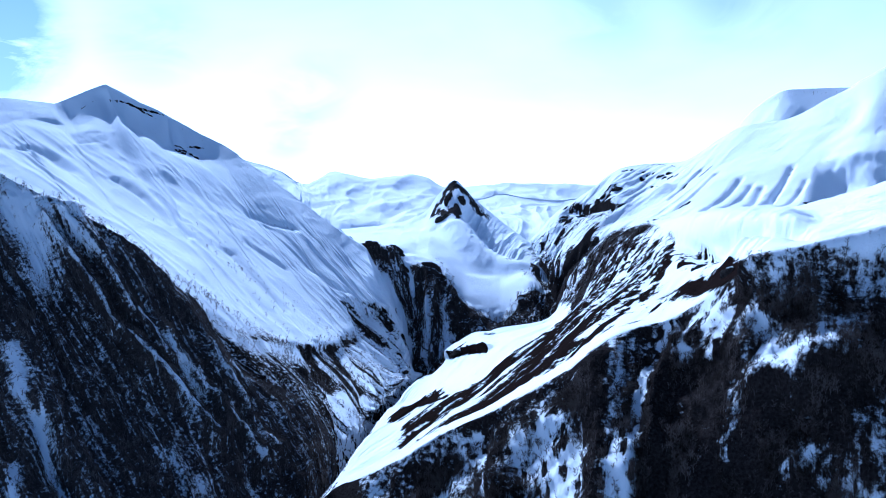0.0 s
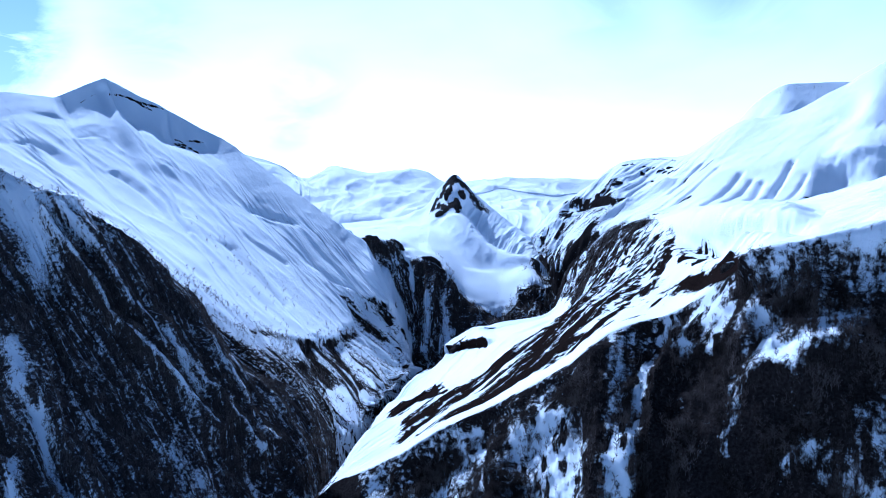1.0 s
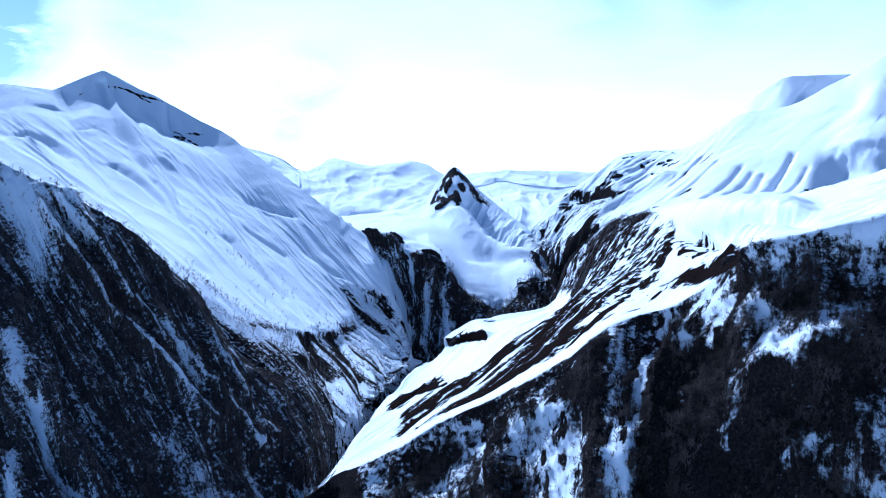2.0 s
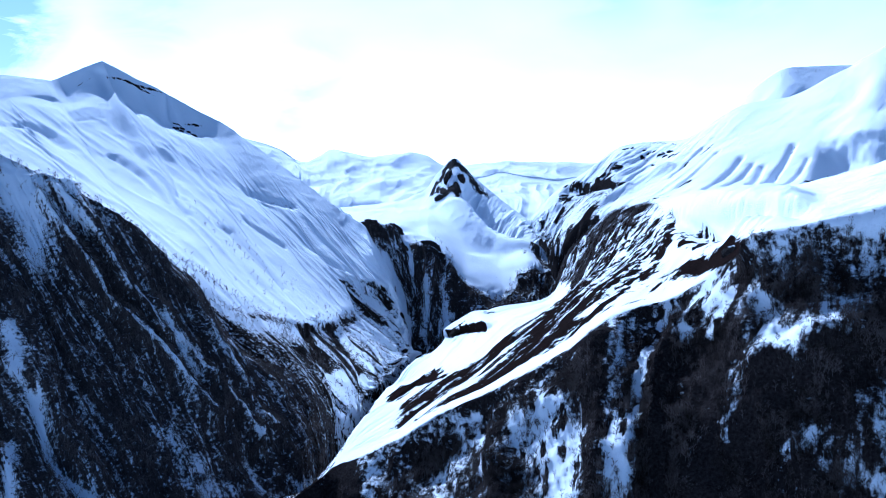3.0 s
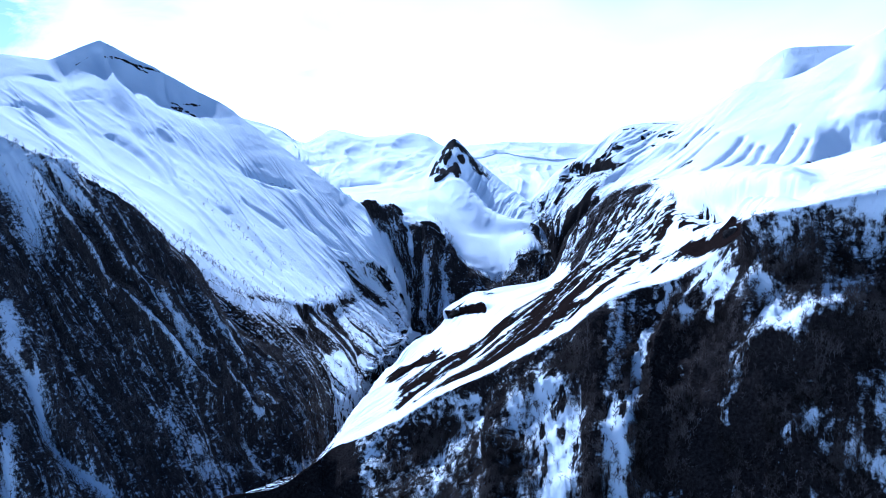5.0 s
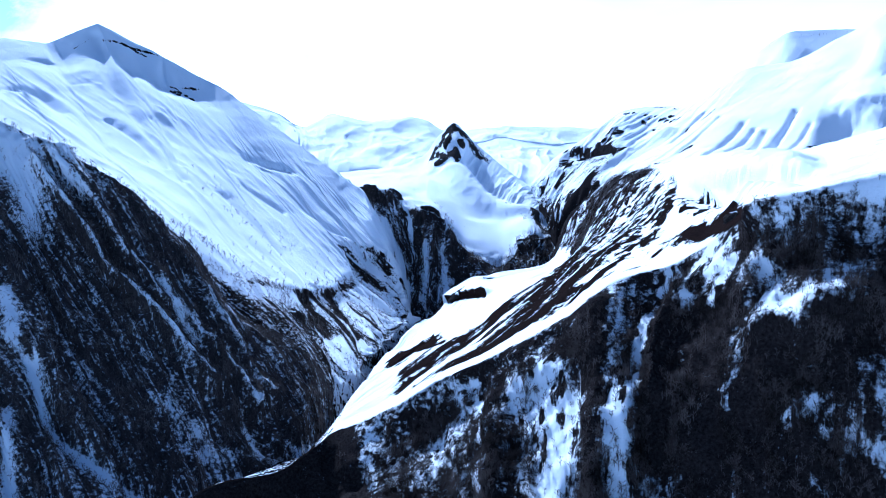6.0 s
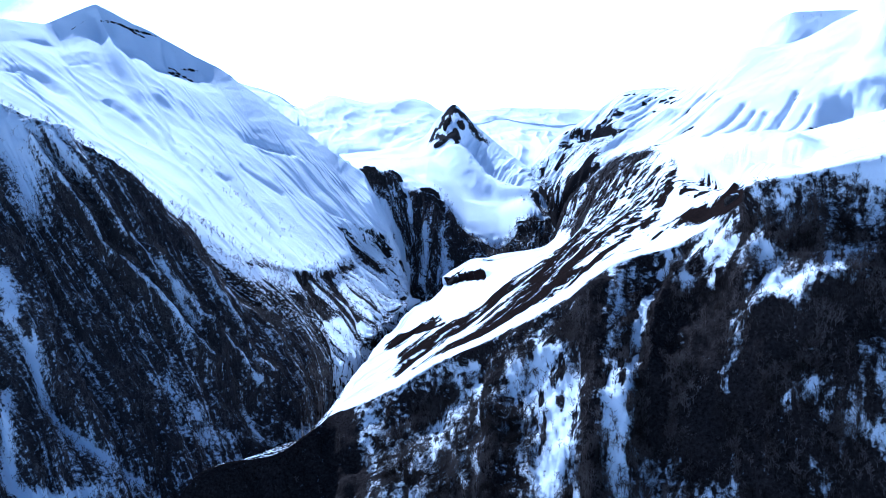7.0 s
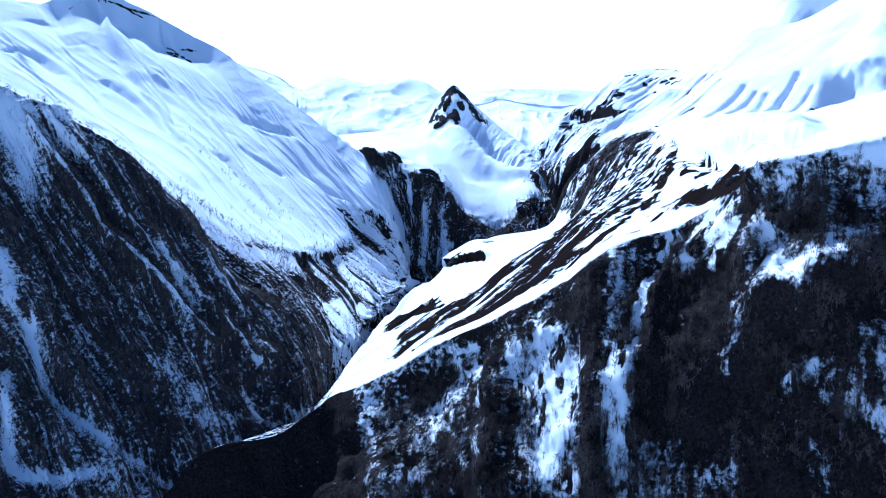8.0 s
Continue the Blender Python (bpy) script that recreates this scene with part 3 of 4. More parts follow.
def spur_snow(L):
    """Snow lying in the gullies and clearings of the wooded face, 0 to about 1."""
    lying = (0.8 * vein(L, 15, (9.41, -1.0), (9.75, -1.3), (10.0, -1.5), (9.6, -1.68)) + 0.45 * vein(L, 8, (8.98, -1.25), (9.2, -1.5)) + 0.4 * vein(L, 6, (9.44, -0.5), (9.45, -0.95))
             + 0.75 * vein(L, 6.5, (11.94, 0.05), (11.7, -0.4), (11.62, -0.9), (11.45, -1.3), (11.24, -1.5)) + 0.45 * vein(L, 9, (11.24, -1.5), (11.38, -1.7), (11.25, -2.0))
             + 0.36 * vein(L, 6, (11.1, 0.1), (11.12, -0.67), (11.05, -1.34), (11.0, -1.75)) + 0.3 * vein(L, 6, (5.5, -0.3), (5.55, -0.9), (5.5, -1.6))
             + 0.5 * vein(L, 6, (7.61, -0.4), (7.7, -0.9), (7.8, -1.3)) + 0.35 * vein(L, 10, (6.7, -1.1), (6.3, -1.8)) + 0.55 * vein(L, 5, (7.9, -1.55), (8.06, -1.9))
             + 0.45 * vein(L, 6, (8.64, -1.15), (8.75, -0.85)) + 0.5 * vein(L, 6, (9.44, -1.8), (10.16, -1.87)) + 0.35 * vein(L, 9, (7.3, -0.5), (7.2, -1.0)))
    return (lying + 1.0 * vein(L, 9, (13.84, -1.0), (14.6, -1.09), (15.1, -1.0), (15.3, -0.87)) + 0.5 * vein(L, 10, (13.45, -0.62), (13.9, -0.8), (14.5, -0.85))
            + 0.5 * vein(L, 5, (14.44, -1.55), (14.85, -1.5), (15.05, -1.6)) + 0.55 * vein(L, 7, (15.55, -1.62), (16.2, -1.74)) + 0.35 * vein(L, 5, (13.1, -1.3), (13.0, -1.5)) + 0.3 * vein(L, 4, (12.85, -1.42), (13.0, -1.48))
            + 0.45 * vein(L, 6, (12.5, -1.84), (12.8, -1.86)) + 0.3 * vein(L, 5, (15.75, -1.4), (15.95, -1.5))
            + 1.0 * vein(L, 8, (12.9, -0.15), (12.45, -0.5), (12.25, -0.66)) + 0.95 * vein(L, 7, (12.95, -0.4), (12.6, -0.75)) + 0.9 * vein(L, 6, (12.55, -0.08), (12.15, -0.38)))


def spur_cover(L):
    """How thickly the face is wooded or bare, 0 to 1, and where the face lies."""
    top = np.interp(L.S, [0, 4.6, 5.2, 11.2, 11.8, 13.0, 13.6, 15.0, 15.8, 17], [0.1, 0.1, 0.0, 0.0, 0.0, 0.0, -0.12, -0.16, -0.34, -0.3])
    face = step(0.03, -0.05, L.T - top + 0.06 * fractal(L.U / 18, L.V / 18, 0.7, 3, 34))
    n = fractal(L.U / 40, L.V / 55, 0.2, 5, 31, 0.6)
    f = np.interp(L.S, [5.0, 6.0, 8.0, 10.0, 11.8, 12.4, 17.0], [0.78, 0.76, 0.73, 0.80, 0.86, 0.95, 0.92]) + np.interp(L.S, [11.5, 12.5], [0.32, 0.5]) * n + 0.45 * step(5.45, 5.1, L.S) - spur_snow(L) - 0.24 * step(13.3, 13.9, L.S) * step(-0.8, -0.55, L.T)
    # boulders, scrub and rubble breaking through the snow
    f = np.clip(f, 0.06, None)
    rubble = fractal(L.U / 9, L.V / 13, 0.4, 4, 131, 0.65)
    f = f + 2.0 * np.clip(rubble + 0.04, 0, 1) * step(0.75, 0.3, f) + 0.25 * vein(L, 3.5, (11.55, -0.55), (11.4, -1.0), (11.2, -1.35)) * (1 + rubble)
    f = f + 0.3 * vein(L, 11, (10.5, -0.5), (10.75, -1.3), (10.65, -1.95)) + 0.25 * vein(L, 7, (8.06, -1.4), (8.1, -1.6), (8.3, -1.95)) + 0.35 * vein(L, 8, (11.97, -0.75), (12.05, -1.3), (11.8, -1.6)) + 0.2 * vein(L, 9, (6.2, -0.3), (6.9, -0.9))
    return np.clip(f, 0, 1), face


def spur_rock(L):
    """Treeless black rock faces."""
    return np.clip(vein(L, 9, (12.0, -0.75), (12.05, -1.3), (11.95, -1.6)) + vein(L, 13, (12.3, -1.05), (12.7, -1.3), (12.65, -1.7)) + vein(L, 11, (13.35, -1.45), (13.6, -1.75), (13.9, -1.95)) + vein(L, 9, (14.0, -1.25), (14.2, -1.4)) + 0.8 * vein(L, 8, (15.6, -1.2), (15.3, -1.4)), 0, 1)


def spur_bare(L):
    f, face = spur_cover(L)
    rock = spur_rock(L)
    L.wood = f * face * (1 - 0.92 * rock)
    f = np.clip(f + 0.5 * rock, 0, 1)
    f = 0.95 * f - 0.08 + 0.4 * np.clip(step(5.45, 5.1, L.S) + 0.6 * step(0.8, 1.0, f), 0, 1)
    c, along = fall_lines(L)
    broad = fractal(c / 0.15 + 0.35, along / 3.6, 0.8, 2, 37, 0.5)
    stripes = fractal(c / 0.055, along / 2.2, 0.8, 4, 137, 0.6)
    high = step(11.0, 12.0, L.S)
    stripes = (1 - high) * stripes + high * fractal((0.9 * L.P[..., 0] - 0.43 * L.P[..., 1]) / 11, (0.43 * L.P[..., 0] + 0.9 * L.P[..., 1]) / 70, 0.8, 4, 138, 0.62)
    share = np.interp(L.S, [6.0, 7.0, 8.0, 9.5, 10.8, 11.6, 12.4], [0.46, 0.46, 0.56, 0.74, 0.66, 0.42, 0.38])
    b = 0.08 + scree_share(L) * (share + np.interp(L.S, [10.6, 11.6], [0.75, 0.0]) * broad + 0.6 * stripes + np.interp(L.S, [10.0, 11.2], [0.4, 1.1]) * rough(L, 18, 5, 38, 0.7)) + 0.5 * step(4.9, 4.5, L.S)
    # long snow tongues and bare runs down the slope
    b = b - 0.6 * vein(L, 9, (7.85, 0.66), (8.75, 0.80), (9.2, 0.78)) - 0.6 * vein(L, 10, (9.0, 0.41), (9.63, 0.46), (10.0, 0.63)) - 0.5 * vein(L, 10, (11.9, 0.8), (11.5, 0.45), (11.2, 0.25))
    b = b + 0.6 * vein(L, 9, (6.58, 0.64), (8.06, 0.72), (8.9, 1.02)) + 0.5 * vein(L, 11, (8.0, 0.22), (9.11, 0.30), (10.12, 0.34), (10.9, 0.3)) + 0.5 * vein(L, 9, (9.54, 0.9), (10.4, 1.04), (11.1, 1.14)) + 0.55 * vein(L, 9, (6.1, 0.85), (6.85, 1.1))
    b = b + 0.22 * step(0.02, 0.12, L.T) * step(0.55, 0.3, L.T) * step(5.6, 6.4, L.S) * step(8.0, 7.0, L.S) * (0.6 + 1.4 * stripes)
    # woods along the gorge rim
    b = b + (0.46 + 0.9 * rough(L, 22, 5, 42, 0.65)) * step(1.5, 1.9, L.T + 0.3 * stripes) * step(10.3, 11.2, L.S) * step(13.4, 12.8, L.S)
    # rocks under the crest and flecks above it
    x, y = L.P[..., 0], L.P[..., 1]
    flecks = np.clip(0.35 + 1.9 * fractal((0.94 * x - 0.34 * y) / 7, (0.34 * x + 0.94 * y) / 38, 0.2, 5, 151, 0.65), 0, 1.3)
    b = b + 0.85 * vein(L, 17, (12.4, 0.36), (12.6, 0.16), (12.8, 0.06)) + 0.85 * vein(L, 13, (13.1, 0.3), (13.03, -0.02)) + flecks * (0.75 * vein(L, 22, (12.37, 1.0), (11.66, 0.51)) + 0.7 * vein(L, 17, (12.25, 0.4), (11.61, 0.14)) + 0.75 * vein(L, 24, (13.3, 0.5), (12.75, 0.75)) + 0.6 * vein(L, 20, (12.85, 1.0), (12.5, 0.7)))
    edge = 0.22 * fractal(L.U / 16, L.V / 30, 0.1, 4, 40)
    b = b + 0.75 * step(1.22, 1.3, L.T + edge) * step(1.72, 1.55, L.T + edge) * step(5.2, 5.5, L.S) * step(7.2, 6.9, L.S)
    b = b + 0.9 * vein(L, 6, (7.7, 2.55), (8.18, 1.91), (8.55, 1.63), wobble=0.4)
    b = b + 0.9 * vein(L, 15, (5.5, 1.62), (6.07, 1.6), (6.6, 1.35), (6.95, 1.1))
    b = b + 0.7 * step(2.6, 2.75, L.T)
    return face * f + (1 - face) * b


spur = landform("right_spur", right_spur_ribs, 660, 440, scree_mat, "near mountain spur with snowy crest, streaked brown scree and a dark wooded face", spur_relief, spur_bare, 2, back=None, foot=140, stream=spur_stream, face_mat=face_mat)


# ---- wooded mountainside across the gorge
def left_stream(L):
    return L.U + 0.85 * L.V, L.V


def left_ridges(L, width):
    """Thin snow-edged ribs that run down across the wooded flank."""
    return (vein(L, width, (2.03, -0.16), (2.44, -0.25), (2.73, -0.37), (2.95, -0.53), (3.16, -0.68), (3.53, -0.73), (3.67, -0.93)) + vein(L, width, (1.75, -0.29), (2.23, -0.44), (2.61, -0.62), (2.81, -0.81), (3.27, -0.99))
            + vein(L, width, (3.27, -0.99), (3.93, -1.22), (4.77, -1.49)) + vein(L, width, (3.7, -0.76), (4.52, -1.09), (5.46, -1.30), (6.25, -1.55)) + 0.7 * vein(L, width, (2.25, -0.03), (2.66, -0.24)) + 0.7 * vein(L, width, (4.7, -0.6), (5.6, -0.95), (6.6, -1.3)))


def left_gully(L, width):
    return vein(L, width, (1.35, -1.78), (1.61, -2.1), (2.32, -2.3), (2.9, -2.45), (3.58, -2.52), (4.3, -2.63), wobble=0.12)


def left_relief(L):
    g = gullies(L, 120, 5, 5, 41, 0.85) - 0.45
    f = gullies(L, 45, 6, 4, 45, 0.85) - 0.45
    return (step(0.02, -0.4, L.T) * (g * 34 + f * 11) + rough(L, 60, 5, 43) * 8 + 18 * np.clip(left_ridges(L, 12), 0, 1) - 14 * left_gully(L, 13) - 10 * vein(L, 16, (6.1, -1.76), (6.74, -2.14), (7.5, -2.28))
            + rough(L, 14, 3, 47) * 1.2 + rough(L, 40, 4, 48) * 6 * step(0.4, 0.0, np.abs(L.T)))


def left_bare(L):
    n = fractal((L.U + 0.85 * L.V) / 50, L.V / 160, 0.2, 4, 33)
    fleck = fractal(L.U / 14, L.V / 14, 0.6, 4, 36, 0.65)
    b = 0.79 + 0.17 * n + 0.24 * fleck - 0.30 * step(-0.75, -0.15, L.T) * step(3.4, 2.0, L.S)
    b = b - 0.5 * np.clip(left_ridges(L, 3.4), 0, 1) * (0.75 + 1.2 * fleck) - (0.55 + 0.25 * fleck) * left_gully(L, 3.6) - 0.12 * left_gully(L, 14) * (1 + fleck)
    b = b - 0.6 * vein(L, 8, (6.2, -1.8), (6.74, -2.14), (7.4, -2.25)) - 0.45 * vein(L, 8, (8.2, -2.2), (8.8, -2.0)) - 0.6 * vein(L, 9, (1.05, -1.42), (1.15, -1.65)) - 0.5 * vein(L, 6, (1.03, -2.1), (1.0, -2.55)) - 0.25 * vein(L, 6, (1.4, -1.75), (1.5, -1.98))
    b = b - 0.26 * vein(L, 9, (3.84, -1.79), (4.2, -1.88), (4.6, -2.0)) - 0.26 * vein(L, 10, (4.41, -2.19), (5.28, -2.17), (6.05, -2.19)) - 0.3 * vein(L, 4, (3.96, -0.93), (4.47, -1.22)) - 0.45 * vein(L, 5, (5.5, -0.28), (6.32, -0.26)) - 0.5 * vein(L, 7, (1.2, -2.58), (1.9, -2.6), (2.5, -2.6))
    b = b - 0.32 * vein(L, 30, (1.3, -0.2), (1.5, -0.75)) - 0.10 * step(-2.2, -2.7, L.T)
    L.wood = np.clip(b, 0, 1)
    return 0.98 * b - 0.05


lspur = landform("left_spur", left_spur_ribs, 460, 380, wood_mat, "steep dark wooded mountainside with thin snow in its gullies", left_relief, left_bare, 3, back=(150, 330), foot=120, stream=left_stream)


# ---- the tall snow mountain
def lm_stream(L):
    return L.U + (0.42 + 0.8 * step(-2.2, -3.0, L.T)) * (L.V - 900), L.V


def lm_rim(L):
    """Flank height of the broken rim above the gorge."""
    return np.interp(L.S, [3.4, 4.05, 5.02, 5.72, 6.36, 7.2, 8.1], [-3.1, -3.05, -2.85, -2.6, -2.17, -2.1, -1.98])


def lm_relief(L):
    g = gullies(L, 110, 9, 4, 51, 0.42) - 0.45
    f = gullies(L, 38, 9, 3, 55, 0.42) - 0.45
    depth = np.interp(L.S, [1.8, 2.2, 2.65, 2.9, 3.2, 4.1, 4.6, 5.0, 5.5], [0, 16, 13, 22, 35, 33, 24, 11, 0]) * (1 + 0.35 * fractal(L.U / 70, L.V / 200, 0.7, 3, 92))
    bowl = -depth * np.exp(-(((L.T + 0.29) / 0.24) ** 2))
    runnels = (-9 * vein(L, 14, (2.78, -0.12), (2.69, -0.53), (2.71, -1.06), (2.87, -1.47), (3.01, -1.9), wobble=0.12) - 8 * vein(L, 12, (3.34, -0.35), (3.34, -0.69), (3.29, -1.05), (3.32, -1.39), (3.21, -1.68), wobble=0.12) - 5 * vein(L, 11, (3.7, -0.35), (3.6, -0.97), (3.83, -1.34), (4.25, -1.49), wobble=0.12)
               - 8 * vein(L, 14, (1.74, -0.38), (2.15, -0.71), wobble=0.12) - 9 * vein(L, 15, (0.94, -0.88), (1.31, -1.01), (1.44, -1.22), wobble=0.12) - 8 * vein(L, 12, (2.38, -1.29), (2.62, -1.48), (2.78, -1.76), wobble=0.12)
               - 8 * vein(L, 17, (4.89, -1.13), (5.53, -1.03), (6.26, -0.95), wobble=0.12) - 8 * vein(L, 16, (3.66, -1.94), (3.77, -2.22), (4.03, -2.59), wobble=0.12) - 7 * vein(L, 13, (4.39, -1.67), (4.82, -1.88), wobble=0.12) - 6 * vein(L, 12, (5.39, -1.2), (5.72, -1.68), (6.52, -1.93), wobble=0.12))
    under = step(0.0, -0.14, L.T - lm_rim(L) + 0.1 * L.sway) * step(3.3, 3.9, L.S)
    body = g * 15 * (0.3 + 0.9 * smooth_noise(L.U / 300, L.V / 400, 0.1, 58)) + f * 8 * np.clip(2.6 * smooth_noise(L.U / 110, L.V / 170, 0.6, 52) - 0.9, 0, 1.2)
    return (step(-0.35, -0.9, L.T) * body + runnels + rough(L, 150, 5, 53, 0.45) * 7 * step(0.0, -0.4, L.T) + rough(L, 25, 4, 54) * 1.0 + bowl + rough(L, 60, 4, 56) * 3 * step(0.3, 0.0, np.abs(L.T))
            + under * ((gullies(L, 38, 6, 4, 57, 1.3) - 0.45) * 13 - 11))


def lm_bare(L):
    n = 0.55 + 0.9 * fractal((L.U + 1.0 * L.V) / 10, L.V / 50, 0.3, 3, 91, 0.6)
    cliffs = (vein(L, 13, (6.3, -2.24), (6.5, -2.4), (6.59, -2.58), (7.29, -2.68)) + 0.8 * vein(L, 9, (7.6, -2.06), (8.15, -2.1), (8.33, -2.5)) + vein(L, 13, (3.9, -3.12), (3.99, -3.3), (4.28, -3.52)) + 0.75 * vein(L, 11, (4.66, -3.0), (4.75, -3.3), (5.16, -3.6))
              + 0.6 * vein(L, 9, (5.2, -2.9), (5.72, -2.72)) + 0.6 * vein(L, 11, (5.53, -3.36), (6.31, -3.89)))
    b = 0.06 + 0.95 * np.clip(cliffs, 0, 1) * np.clip(n + 0.25, 0, 1.3)
    b = b + np.clip(n + 0.3, 0, 1.3) * (0.75 * vein(L, 5, (3.0, -0.16), (3.2, -0.12), (3.5, -0.075), (3.83, -0.03)) + 0.8 * vein(L, 4, (3.5, -0.09), (3.66, -0.1)) + 0.5 * vein(L, 4, (2.42, -0.2), (2.65, -0.14)) + 0.7 * vein(L, 6, (4.08, -0.3), (4.3, -0.29)) + 0.7 * vein(L, 6, (4.38, -0.24), (4.6, -0.17)))
    under = step(0.0, -0.1, L.T - lm_rim(L)) * step(3.5, 4.2, L.S)
    b = b + under * np.clip(0.12 + 0.75 * fractal((L.U + 1.3 * L.V) / 11, L.V / 90, 0.9, 4, 93, 0.6), 0, 1)
    b = b + blobs(L.S, L.T, [(3.3, -3.15, 0.5, 0.05, 0.45), (2.6, -3.2, 0.5, 0.1, 0.3), (5.6, -1.02, 0.35, 0.03, 0.25), (6.2, -0.93, 0.2, 0.03, 0.35)])
    b = b + 0.55 * step(-3.2, -3.45, L.T) * step(4.15, 3.6, L.S) + 0.16 * step(-2.9, -3.4, L.T) * step(3.4, 4.4, L.S) * n
    return (b + 0.25 * step(0.4, 0.6, steepness(L)) * step(-2.4, -2.8, L.T)) * (1 - 0.9 * step(7.9, 8.5, L.S) * step(-2.6, -3.0, L.T))


lmount = landform("left_mountain", left_mountain_ribs, 500, 390, snow_mat, "tall snow-covered mountain with a pointed peak and fluted flank", lm_relief, lm_bare, 4, foot=80, u_soft=0.25, stream=lm_stream)


# ---- plateau, rocky peak and gorge cliffs
def rp_relief(L):
    g = gullies(L, 60, 5, 4, 61) - 0.45
    f = gullies(L, 70, 8, 4, 65) - 0.45
    crag = np.exp(-(((L.S - 3.75) / 0.7) ** 2 + ((L.T + 0.35) / 0.3) ** 2))
    arete = 9 * vein(L, 30, (3.92, -0.35), (3.86, -0.67), wobble=0.12) + 22 * vein(L, 45, (3.85, -1.05), (4.3, -1.35), (4.95, -1.6), (5.7, -1.78), (6.7, -1.95), wobble=0.12) - 22 * vein(L, 45, (4.75, -0.6), (5.6, -1.1), (6.8, -1.45), wobble=0.12) - 7 * vein(L, 40, (3.0, -1.0), (3.6, -1.5), (4.4, -1.9), wobble=0.12)
    flutes = (fractal((L.U - 0.35 * L.V) / 26, L.V / 220, 0.3, 3, 66, 0.5, True) - 0.45) * 9 * step(4.0, 4.5, L.S) * step(-1.8, -1.3, L.T)
    dome = 5 * vein(L, 60, (4.4, -2.55), (5.3, -2.4), wobble=0.12) - 12 * vein(L, 22, (1.37, -2.2), (1.43, -3.0), wobble=0.12) - 10 * vein(L, 25, (1.9, -1.8), (1.95, -2.3), wobble=0.12)
    return (step(-2.6, -3.2, L.T) * (g * 34 + rough(L, 75, 5, 161, 0.5) * 30) + step(0, -0.5, L.T) * f * 1.5 + (arete + flutes + dome) * step(0.0, -0.2, L.T) + rough(L, 180, 4, 63, 0.38) * 6 * step(0, -0.3, L.T) + 15 * fractal(L.U / 110, L.V / 160, 0.2, 3, 64, 0.45) * step(3.0, 2.2, L.S) * step(-1.5, -0.5, L.T) + crag * rough(L, 28, 4, 67) * 9)


def rp_bare(L):
    n = fractal(L.U / 40, L.V / 60, 0.6, 4, 68)
    cliff = step(-2.92, -3.06, L.T + 0.12 * n)
    b = 0.05 + (0.62 + 0.40 * n) * cliff
    broken = 0.8 + 1.0 * fractal(L.U / 14, L.V / 24, 0.7, 4, 69, 0.6)
    peak = (vein(L, 30, (3.75, -0.12), (4.3, -0.13), (4.74, -0.12), (5.15, -0.28)) + vein(L, 25, (3.6, -0.2), (3.1, -0.33), (2.8, -0.42)) + vein(L, 18, (2.75, -0.5), (3.4, -0.66), (3.9, -0.66)) + 0.8 * vein(L, 13, (3.95, -0.55), (3.95, -0.8)))
    b = b + broken * 0.95 * np.clip(peak, 0, 1)
    b = b + 0.55 * vein(L, 9, (5.6, -1.72), (6.35, -1.82), (6.9, -2.3)) + 0.4 * broken * vein(L, 18, (6.8, -2.0), (7.3, -2.9)) + 0.45 * vein(L, 10, (0.82, -2.3), (1.1, -2.6))
    b = b - 0.7 * vein(L, 8, (1.38, -2.5), (1.43, -3.0), (1.5, -3.3)) - 0.35 * vein(L, 10, (2.0, -3.4), (2.1, -3.9)) - 0.3 * vein(L, 12, (2.9, -3.3), (3.0, -3.8))
    b = b - 0.95 * vein(L, 15, (0.55, -3.45), (0.84, -3.78), (0.9, -4.2), (1.16, -4.45))
    return b + blobs(L.S, L.T, [(0.3, -2.9, 0.35, 0.2, 0.6), (1.1, -2.85, 0.3, 0.12, 0.55),
                                (2.4, -2.85, 0.4, 0.12, 0.5), (6.0, -2.2, 0.5, 0.2, 0.3), (7.0, -2.5, 0.6, 0.4, 0.4)])


rpeak = landform("rock_peak", rock_peak_ribs, 340, 300, cliff_mat, "snowy plateau with a pointed rocky peak above dark gorge cliffs", rp_relief, rp_bare, 4, foot=60)


# ---- far hills
def hill_relief(L):
    return (gullies(L, 240, 3, 3, 71) - 0.45) * 42 * step(0.1, -0.5, L.T) + rough(L, 330, 5, 73, 0.45) * 46 * step(0.3, -0.2, L.T)


def hill_bare(L):
    return 0.05 + 0.04 * step(0.25, 0.45, steepness(L)) * step(-1.2, -0.5, L.T)


landform("back_hill", back_hill_ribs, 200, 120, snow_mat, "rounded distant hills under deep snow", hill_relief, hill_bare, 2, back=(200, 450), foot=200)
landform("far_hill", far_hill_ribs, 160, 100, snow_mat, "far snow hills on the horizon", hill_relief, hill_bare, 2, back=(120, 300), foot=200)
landform("valley_hill", valley_hill_ribs, 160, 120, snow_mat, "snow hill closing the far valley", hill_relief, hill_bare, 2, back=(200, 450), foot=200)


# ---- the sunlit mountain
def rm_stream(L):
    return L.U - 0.45 * L.V, L.V


